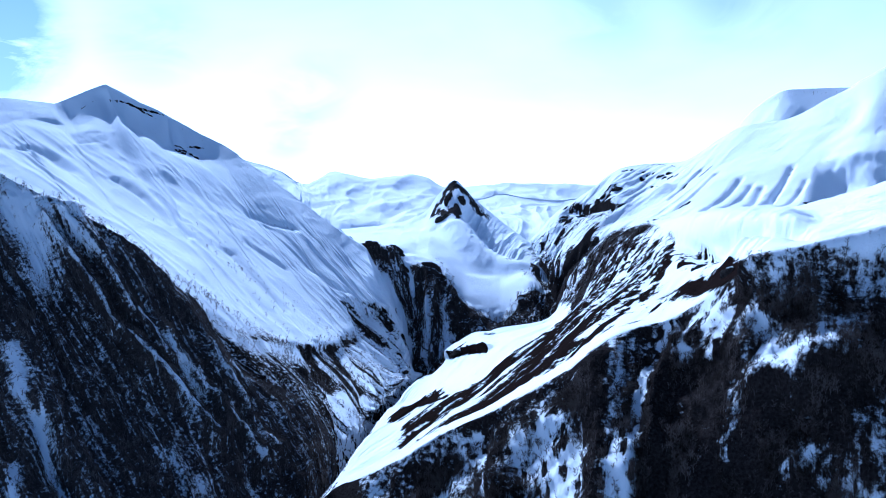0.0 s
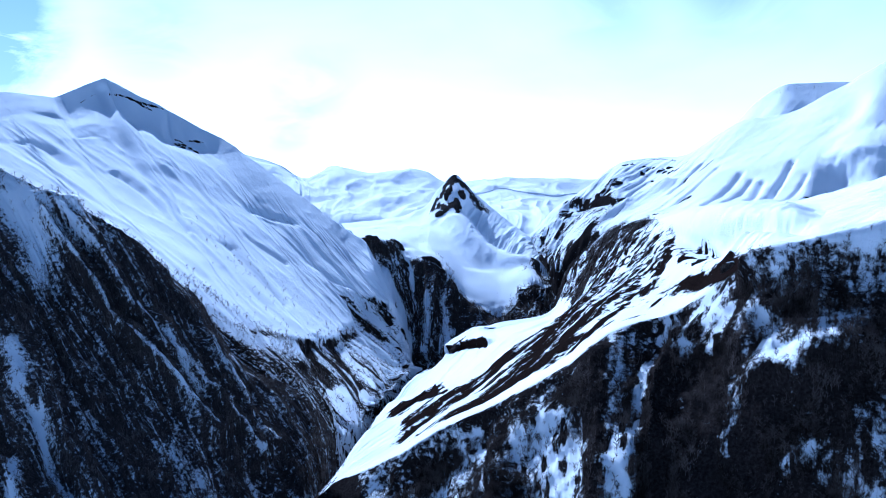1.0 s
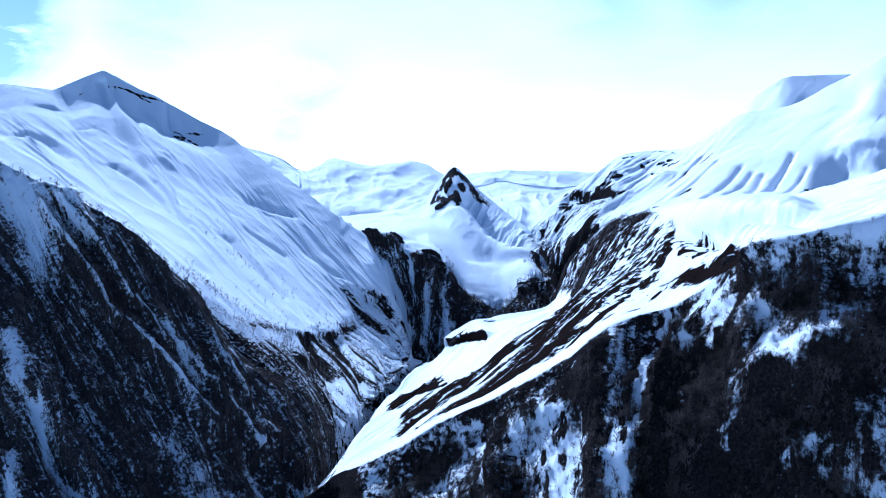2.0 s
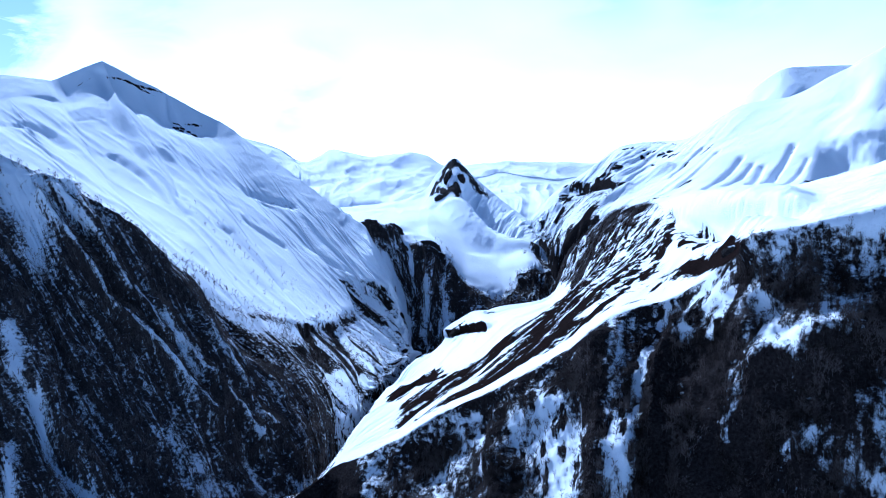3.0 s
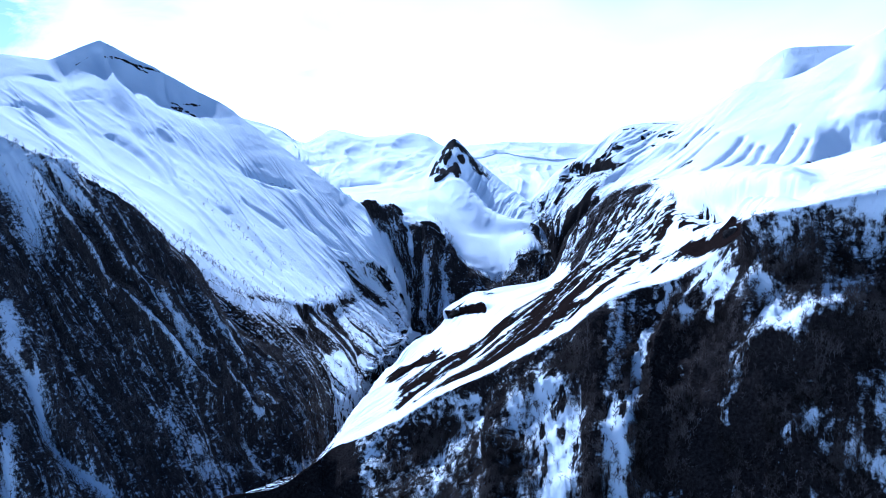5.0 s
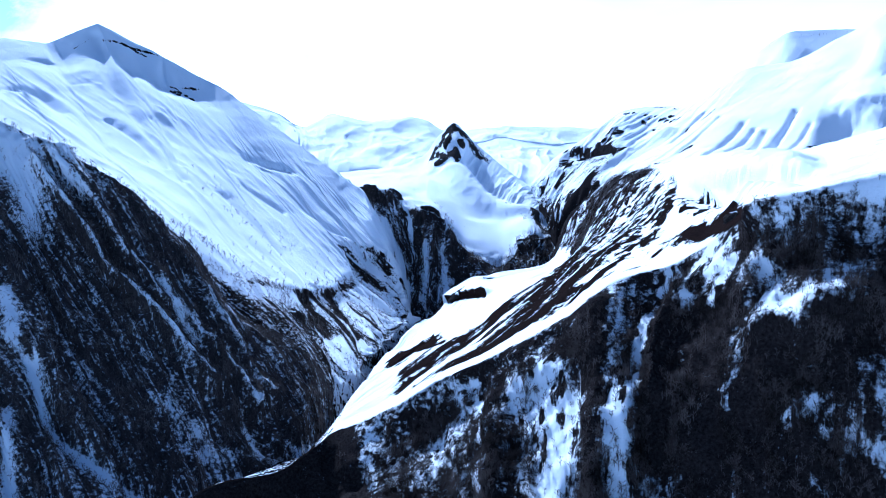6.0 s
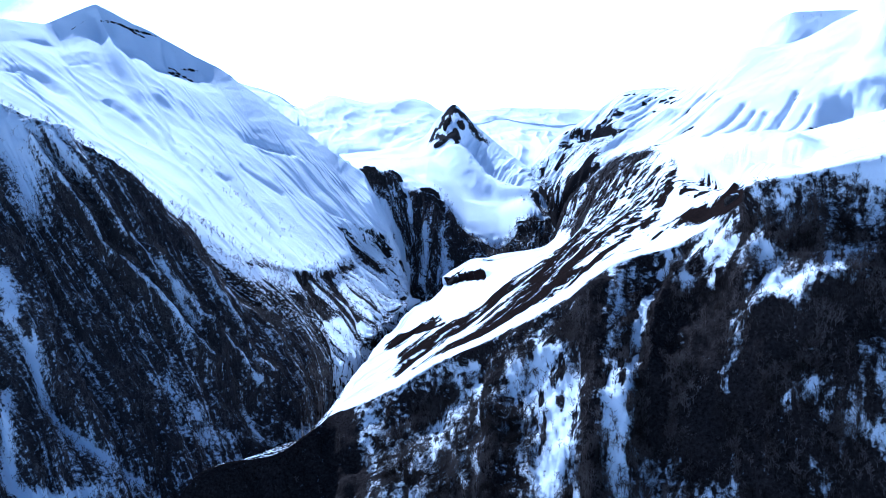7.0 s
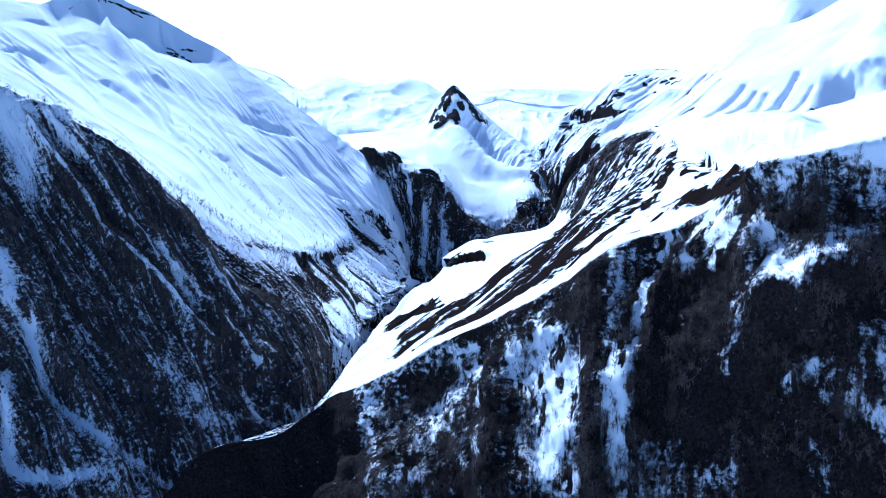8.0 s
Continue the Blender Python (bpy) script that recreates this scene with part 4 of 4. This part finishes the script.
def rm_relief(L):
    g = gullies(L, 62, 4.5, 4, 81, -0.45) - 0.45
    west = step(4.6, 3.8, L.S)
    drop = -46 * step(-1.40, -1.68, L.T + 0.07 * rough(L, 60, 3, 84) - 0.02 * (L.S - 8.5)) * step(7.8, 8.4, L.S)
    flutes = (-8 * vein(L, 7, (6.46, -1.52), (6.25, -2.0), (6.03, -2.6), wobble=0.12) - 7 * vein(L, 6, (6.69, -1.68), (6.41, -2.55), wobble=0.12) - 9 * vein(L, 7, (7.4, -1.45), (7.2, -2.1), (7.04, -2.75), wobble=0.12) - 7 * vein(L, 7, (6.9, -1.77), (6.84, -2.6), wobble=0.12) - 5 * vein(L, 6, (7.25, -2.04), (7.17, -2.75), wobble=0.12)
              - 6 * vein(L, 6, (5.9, -1.2), (5.5, -1.75), (5.13, -2.4), wobble=0.12) - 5 * vein(L, 5, (5.5, -0.8), (5.0, -1.5), wobble=0.12) - 5 * vein(L, 5, (7.75, -1.7), (7.55, -2.5), wobble=0.12))
    ridge = 13 * vein(L, 16, (4.76, -1.05), (4.2, -1.45), (3.56, -1.88), (2.9, -2.4), (2.26, -2.92), wobble=0.12) - 16 * vein(L, 18, (1.5, -0.4), (2.0, -0.62), (2.59, -1.12), (3.33, -1.45), (3.7, -1.4), wobble=0.12)
    fine = (gullies(L, 27, 6, 3, 82, -0.45) - 0.45) * 6 * step(6.3, 4.8, L.S) * step(-0.05, -0.3, L.T)
    return (drop + flutes + ridge + fine + step(0.05, -0.6, L.T) * g * (3 + 17 * west) * (0.1 + 1.2 * smooth_noise(L.U / 220, L.V / 300, 0.4, 88)) + rough(L, 150, 5, 83, 0.42) * 7 * step(0, -0.3, L.T) + rough(L, 30, 3, 85) * 0.8
            + blobs(L.S, L.T, [(9.6, -1.7, 0.4, 0.3, -18), (9.3, -0.7, 0.3, 0.4, -22), (8.5, -0.6, 0.4, 0.2, -14)]) + rough(L, 55, 4, 86) * 3.5 * step(0.3, 0.0, np.abs(L.T)))


def rm_bare(L):
    n = fractal((L.U - 0.45 * L.V) / 26, L.V / 90, 0.3, 4, 87, 0.6)
    fine = np.clip(0.65 + 1.3 * fractal((L.U - 0.45 * L.V) / 12, L.V / 30, 0.5, 4, 89, 0.6), 0, 1.3)
    west = step(3.9, 2.9, L.S) * step(-0.3, -0.7, L.T)
    b = 0.06 + 0.2 * step(0.45, 0.65, steepness(L)) * step(5, 4, L.S) + west * (0.24 + 0.55 * n) + 0.3 * step(3.8, 3.0, L.S) * step(-1.9, -2.5, L.T)
    rocks = (0.95 * vein(L, 13, (1.40, -0.2), (1.86, -0.38), (2.3, -0.75), (2.59, -1.0), (3.0, -1.2)) + 0.8 * vein(L, 9, (3.0, -1.22), (3.33, -1.33), (3.7, -1.28)) + 0.8 * vein(L, 11, (1.5, -0.55), (1.7, -1.0), (1.5, -1.5)) + 0.6 * vein(L, 9, (3.9, -0.08), (4.5, -0.15), (4.9, -0.3)) + 0.7 * vein(L, 8, (3.75, -0.5), (3.95, -0.66))
             + 0.7 * vein(L, 6, (4.2, -0.82), (4.5, -0.85)) + 0.8 * vein(L, 7, (5.1, -0.42), (4.85, -0.68)) + 0.8 * vein(L, 6, (5.28, -1.05), (5.24, -1.22)) + 0.7 * vein(L, 5, (5.75, -0.85), (5.55, -1.05)) + 0.95 * vein(L, 6, (5.6, -1.86), (5.4, -2.12)) + 0.8 * vein(L, 6, (5.0, -2.5), (5.4, -2.6))
             + 0.7 * vein(L, 7, (7.9, -2.35), (8.17, -1.86), (8.4, -1.7)) + 0.5 * vein(L, 5, (7.42, -1.44), (7.36, -1.56)))
    line = 0.3 * vein(L, 5, (4.76, -1.0), (3.56, -1.84), (2.26, -2.88))
    return b + fine * rocks + line


rmount = landform("right_mountain", right_mountain_ribs, 420, 270, snow_mat, "broad sunlit snow mountain with fluted flank and rock bands", rm_relief, rm_bare, 3, foot=100, stream=rm_stream)


def table_relief(L):
    return step(0.05, -0.6, L.T) * (gullies(L, 90, 4, 3, 181, -0.45) - 0.45) * 8 + rough(L, 60, 4, 186) * 2.5


def table_bare(L):
    return 0.06 + 0.22 * np.exp(-(((L.T + 0.14) / 0.07) ** 2)) * step(2.0, 3.0, L.S) * step(6.0, 4.5, L.S)


landform("table_mountain", table_mountain_ribs, 160, 120, snow_mat, "flat-topped snow mountain with a rocky rim", table_relief, table_bare, 2, foot=200)


# ---------------------------------------------------------------- bare trees
def twig_tree(seed, limbs, twigs, wide):
    """Vertices and triangles of a leafless tree one metre high: a tapered trunk, limbs and fans of twigs."""
    rnd = random.Random(seed)
    v, f = [], []

    def tapered(a, b, r, sides=3):
        d = (b - a).normalized()
        s = d.cross(Vector((0.3, 0.5, 0.81))).normalized()
        u = d.cross(s)
        k = len(v)
        for i in range(sides):
            w = 2 * math.pi * i / sides
            v.append(a + s * (math.cos(w) * r) + u * (math.sin(w) * r))
        v.append(b)
        for i in range(sides):
            f.append((k + i, k + (i + 1) % sides, k + sides))

    lean = Vector((rnd.uniform(-0.08, 0.08), rnd.uniform(-0.08, 0.08), 1.0))
    tapered(Vector((0, 0, -0.08)), lean * 0.92, 0.028)
    trunk = len(f)
    for i in range(limbs):
        h = rnd.uniform(0.10, 0.72)
        w = 2.4 * i + rnd.uniform(-0.6, 0.6)
        a = lean * h
        out = Vector((math.cos(w), math.sin(w), rnd.uniform(0.55, 1.2))).normalized()
        reach = rnd.uniform(0.26, 0.42) * (1.25 - 0.6 * h)
        b = a + out * reach
        tapered(a, b, 0.013)
        for j in range(twigs):
            t = rnd.uniform(0.35, 1.0)
            c = a.lerp(b, t)
            d = (out + Vector((rnd.uniform(-1, 1), rnd.uniform(-1, 1), rnd.uniform(0.0, 1.1)))).normalized()
            e = c + d * rnd.uniform(0.12, 0.24)
            side = d.cross(Vector((rnd.uniform(-1, 1), rnd.uniform(-1, 1), rnd.uniform(-1, 1)))).normalized() * wide
            k = len(v)
            v.extend((c - side, c + side, e))
            f.append((k, k + 1, k + 2))
    return np.array([tuple(p) for p in v]), np.array(f), trunk


def spots_on(L, count, chance, seed):
    """Places on a landform, picked by chance(land) and area."""
    rng = np.random.default_rng(seed)
    du, dv = np.gradient(L.P, axis=0), np.gradient(L.P, axis=1)
    w = np.linalg.norm(np.cross(du, dv), axis=2) * np.clip(chance(L), 0, None)
    pick = rng.choice(w.size, count, p=(w / w.sum()).ravel())
    base = L.P.reshape(-1, 3)[pick] + du.reshape(-1, 3)[pick] * rng.uniform(-0.5, 0.5, (count, 1)) + dv.reshape(-1, 3)[pick] * rng.uniform(-0.5, 0.5, (count, 1))
    return base


def forest(name, bases, kinds, low, high, label, seed, bark):
    rng = np.random.default_rng(seed)
    vs, fs, at = [], [], 0
    group = rng.integers(0, len(kinds), len(bases))
    for k, (tv, tf, _) in enumerate(kinds):
        b = bases[group == k]
        h = rng.uniform(low, high, len(b)) * rng.uniform(0.75, 1.1, len(b))
        w = rng.uniform(0, 2 * math.pi, len(b))
        c, s = np.cos(w)[:, None], np.sin(w)[:, None]
        x, y, z = tv[None, :, 0], tv[None, :, 1], tv[None, :, 2]
        p = np.stack([(x * c - y * s) * h[:, None], (x * s + y * c) * h[:, None], np.broadcast_to(z, (len(b), len(tv))) * h[:, None]], -1) + b[:, None, :]
        vs.append(p.reshape(-1, 3))
        fs.append((tf[None] + (np.arange(len(b)) * len(tv))[:, None, None] + at).reshape(-1, 3))
        at += p.shape[0] * p.shape[1]
    v, f = np.concatenate(vs), np.concatenate(fs)
    mesh = bpy.data.meshes.new(name)
    mesh.vertices.add(len(v))
    mesh.vertices.foreach_set("co", v.astype(np.float32).ravel())
    mesh.loops.add(f.size)
    mesh.loops.foreach_set("vertex_index", f.astype(np.int32).ravel())
    mesh.polygons.add(len(f))
    mesh.polygons.foreach_set("loop_start", np.arange(0, f.size, 3, dtype=np.int32))
    mesh.update(calc_edges=True)
    mesh.materials.append(bark)
    return tagged(new(name, mesh), label, "forest", kind="stuff")


near_kinds = [twig_tree(k, 8, 7, 0.018) for k in range(5)]
far_kinds = [twig_tree(20 + k, 5, 2, 0.05) for k in range(5)]


def spur_wood(L):
    clump = step(-0.12, 0.22, fractal(L.P[..., 0] / 26, L.P[..., 1] / 26, L.P[..., 2] / 26, 3, 141, 0.6))
    return (step(0.2, 0.75, L.wood) * (0.15 + 0.85 * clump) + 0.02) * step(-0.2, -0.4, L.T + 0.25 * step(13.4, 11.0, L.S)) * step(-2.3, -2.2, L.T) * step(5.2, 5.7, L.S) + 0.01 * step(-0.2, -0.3, L.T) * step(-2.3, -2.2, L.T)


def left_wood(L):
    return (step(0.25, 0.75, L.wood) + 0.04) * step(0.05, -0.02, L.T) * step(-3.2, -3.0, L.T)


def foot_wood(L):
    line = vein(L, 9, (2.3, -2.76), (2.66, -2.9), (3.3, -3.13), (3.5, -3.3)) + 0.5 * vein(L, 6, (4.1, -3.03), (5.02, -2.84)) + 0.5 * vein(L, 6, (6.3, -2.16), (7.4, -2.06))
    return (step(0.2, 0.5, L.bare) + 0.03) * step(-2.2, -2.9, L.T) * step(-4.2, -4.0, L.T) + 1.2 * line + 0.05 * vein(L, 60, (3.6, -1.9), (4.1, -2.5))


def cliff_wood(L):
    rim = vein(L, 12, (3.6, -3.2), (4.2, -3.05), (4.84, -2.98), (5.3, -2.9), (5.9, -2.98))
    return step(0.3, 0.7, L.bare) * step(-2.7, -3.0, L.T) * step(-4.4, -4.0, L.T) + 1.5 * rim + 0.25 * vein(L, 22, (2.9, -2.6), (3.4, -2.9))


forest("spur_wood", spots_on(spur, 12000, spur_wood, 1), near_kinds, 3.2, 8.0, "dense leafless brown-grey trees on the near slope", 2, bark_mat)
def slope_wood(L):
    return step(0.3, 0.6, L.bare) * (0.15 + step(1.5, 1.9, L.T)) * step(0.7, 1.3, L.T) * step(3.0, 2.8, L.T) * step(10.3, 11.2, L.S) * step(13.6, 13.2, L.S) + 0.5 * step(2.7, 2.8, L.T) * step(8.0, 9.0, L.S) * step(13.0, 12.0, L.S) * step(3.2, 3.1, L.T)


forest("slope_wood", spots_on(spur, 4600, slope_wood, 15), far_kinds, 4.0, 8.0, "dark bushes and trees scattered over the upper slope", 16, gorge_bark_mat)
forest("gorge_wood", spots_on(lspur, 18500, left_wood, 3), far_kinds, 5.0, 9.0, "leafless dark trees covering the steep mountainside", 4, gorge_bark_mat)
forest("valley_wood", spots_on(lmount, 3400, foot_wood, 5), far_kinds, 5.0, 9.0, "scattered leafless trees at the snow mountain's foot", 6, gorge_bark_mat)
forest("cliff_wood", spots_on(rpeak, 2600, cliff_wood, 7), far_kinds, 6.0, 11.0, "dark trees clinging to the gorge cliffs", 8, gorge_bark_mat)


# ---------------------------------------------------------------- single trees on the near face
def part(name, verts, faces, mat, parent, label=""):
    mesh = bpy.data.meshes.new(name)
    mesh.from_pydata([tuple(p) for p in verts], [], [tuple(int(i) for i in q) for q in faces])
    mesh.materials.append(mat)
    ob = new(name, mesh)
    ob.parent = parent
    return tagged(ob, label)


def bare_tree(seed):
    v, f, trunk = twig_tree(seed, 14, 8, 0.016)
    tree = tagged(new("bare_tree"), "leafless brown-grey tree standing in snow on the steep near slope", "tree", "bare trees on the near slope")
    part("trunk", v[:4], f[:trunk], bark_mat, tree)
    part("crown", v[4:], f[trunk:] - 4, bark_mat, tree)
    return tree


def single_wood(L):
    return (step(0.2, 0.5, L.bare) + 0.12) * step(6.0, 6.4, L.S) * step(15.5, 15.0, L.S) * step(-0.9, -1.1, L.T) * step(-2.02, -1.95, L.T)


rnd = random.Random(5)
tree_kinds = [bare_tree(60 + k) for k in range(5)]
for k, p in enumerate(spots_on(spur, 260, single_wood, 11)):
    h = rnd.uniform(2.8, 6.0)
    m = pose(p[0], p[1], p[2], 0, 0, rnd.uniform(0, 360)) @ Matrix.Diagonal((h, h, h, 1))
    if k < len(tree_kinds):
        tree_kinds[k].matrix_basis = m
    else:
        proto = tree_kinds[k % len(tree_kinds)]
        keep = proto.scale.copy()
        proto.scale = (1, 1, 1)
        copy_thing(proto, m)
        proto.scale = keep


# ---------------------------------------------------------------- crags
crag_mat = slope_material("dark_crag_rock", (0.008, 0.008, 0.009), (0.05, 0.045, 0.042))
cap_mat = slope_material("snow_cap", (0.02, 0.02, 0.02), (0.06, 0.05, 0.05))


def crag(L, s, t, long, deep, high, label, seed):
    """A broken rock band that stands out of the slope at a station and height of a landform, with snow on its ledges."""
    i = int(np.argmin(np.abs(L.S[:, 0] - s)))
    j = int(np.argmin(np.abs(L.T[0] - t)))
    p = Vector(L.P[i, j])
    up = Vector(L.N[i, j])
    side = (Vector(L.P[min(i + 6, len(L.P) - 1), j]) - Vector(L.P[max(i - 6, 0), j])).normalized()
    side = (side - up * side.dot(up)).normalized()
    base = tagged(new("rock_outcrop"), label, "rock", "rock outcrops")
    turn = Matrix((side, up.cross(side), up)).transposed().to_4x4()
    base.matrix_basis = Matrix.Translation(p) @ turn
    bm = bmesh.new()
    bmesh.ops.create_icosphere(bm, subdivisions=4, radius=1.0)
    for v in bm.verts:
        c = v.co.copy()
        q = Vector((c.x * long / 11 + seed * 3.1, c.y * deep / 14, c.z * high / 9))
        n = noise.fractal(q, 0.7, 2.1, 6)
        ridge = abs(noise.noise(Vector((c.x * long / 7 + seed, c.y * deep / 26, seed * 1.7))))
        c *= 1 + 0.34 * n - 0.25 * ridge
        v.co = Vector((c.x * long / 2, c.y * deep / 2, c.z * high * 0.55 - high * 0.16))
    rock = bpy.data.meshes.new("rock")
    bm.to_mesh(rock)
    rock.attributes.new("bare", "FLOAT", "POINT").data.foreach_set("value", np.full(len(rock.vertices), 1.0, np.float32))
    ob = new("rock", rock)
    rock.materials.append(crag_mat)
    ob.parent = base
    # snow cap: the upper faces, thickened
    cap = bmesh.new()
    bm.faces.ensure_lookup_table()
    bm.normal_update()
    made = {}
    for f in bm.faces:
        if (turn.to_3x3() @ f.normal).z > 0.86 and f.calc_center_median().z > 0:
            vs = []
            for v in f.verts:
                if v.index not in made:
                    made[v.index] = cap.verts.new(v.co + v.normal * 0.4)
                vs.append(made[v.index])
            cap.faces.new(vs)
    # only the largest connected sheet of snow stays
    todo, sheets = set(cap.faces), []
    while todo:
        stack, sheet = [todo.pop()], []
        while stack:
            f = stack.pop()
            sheet.append(f)
            for e in f.edges:
                for o in e.link_faces:
                    if o in todo:
                        todo.remove(o)
                        stack.append(o)
        sheets.append(sheet)
    sheets.sort(key=len)
    for sheet in sheets[:-1]:
        bmesh.ops.delete(cap, geom=sheet, context="FACES")
    if len(cap.faces) > 12:
        ext = bmesh.ops.extrude_face_region(cap, geom=cap.faces[:])
        for v in ext["geom"]:
            if isinstance(v, bmesh.types.BMVert):
                v.co.z -= 1.0
        mesh = bpy.data.meshes.new("snow_cap")
        cap.to_mesh(mesh)
        mesh.polygons.foreach_set("use_smooth", np.ones(len(mesh.polygons), dtype=bool))
        mesh.attributes.new("bare", "FLOAT", "POINT").data.foreach_set("value", np.zeros(len(mesh.vertices), np.float32))
        mesh.materials.append(cap_mat)
        top = new("snow_cap", mesh)
        top.parent = base
        tagged(top, "smooth white snow on top")
    bm.free(), cap.free()
    return base


gorge_rock = "dark overhanging rock with a snow cap at the gorge rim"
crag(rpeak, 0.30, -2.95, 46, 22, 22, gorge_rock, 1)
crag(rpeak, 1.10, -2.92, 40, 18, 14, gorge_rock, 2)
crag(rpeak, 1.25, -3.15, 30, 16, 14, gorge_rock, 3)
crag(rpeak, 2.35, -2.95, 44, 22, 20, gorge_rock, 4)
crag(rpeak, 2.75, -3.05, 26, 16, 16, gorge_rock, 5)
crag(rpeak, 3.62, -0.42, 30, 60, 20, "broken black crag below the pointed snowy summit", 6)
crag(rpeak, 4.30, -0.40, 34, 50, 18, "broken black crag below the pointed snowy summit", 7)
crag(rpeak, 3.20, -0.74, 50, 34, 16, "broken black crag below the pointed snowy summit", 8)
crag(rmount, 3.15, -2.85, 40, 24, 22, "rounded dark rock knob above the gorge", 9)
rnd = random.Random(9)
for k in range(9):
    crag(rmount, 2.0 + 0.16 * k + rnd.uniform(-0.06, 0.06), -1.05 + 0.04 * k + rnd.uniform(-0.1, 0.1), rnd.uniform(16, 30), rnd.uniform(14, 26), rnd.uniform(8, 14), "broken dark rock in a band across the snowy flank", 30 + k)
for k in range(8):
    crag(rmount, 3.3 + 0.2 * k + rnd.uniform(-0.08, 0.08), -0.22 - 0.05 * k + rnd.uniform(-0.08, 0.08), rnd.uniform(9, 18), rnd.uniform(12, 24), rnd.uniform(5, 9), "small dark rock showing through snow", 50 + k)
crag(rmount, 4.60, -0.45, 26, 14, 12, "small dark rock showing through snow", 13)
crag(rmount, 8.60, -2.30, 40, 14, 12, "small dark rock showing through snow", 14)
crag(spur, 8.05, 2.20, 62, 26, 9, "dark flat ledge of rock under a snowy terrace", 15)
crag(spur, 8.75, 2.25, 34, 20, 8, "dark flat ledge of rock under a snowy terrace", 16)
crag(spur, 8.95, 0.92, 14, 10, 9, "dark rock tooth on the scree slope", 17)
crag(spur, 12.95, 0.10, 16, 12, 10, "black crag on the spur's crest", 18)
crag(spur, 12.60, 0.55, 22, 12, 9, "black crag on the spur's crest", 19)
crag(lmount, 3.55, -3.42, 34, 24, 24, "dark wooded rock knob at the mountain's foot", 20)
for k in range(6):
    crag(lmount, 4.06 + 0.075 * k + rnd.uniform(-0.02, 0.02), -0.36 + rnd.uniform(-0.035, 0.035), rnd.uniform(9, 17), rnd.uniform(14, 24), rnd.uniform(5, 9), "short rock band under the snow peak", 70 + k)
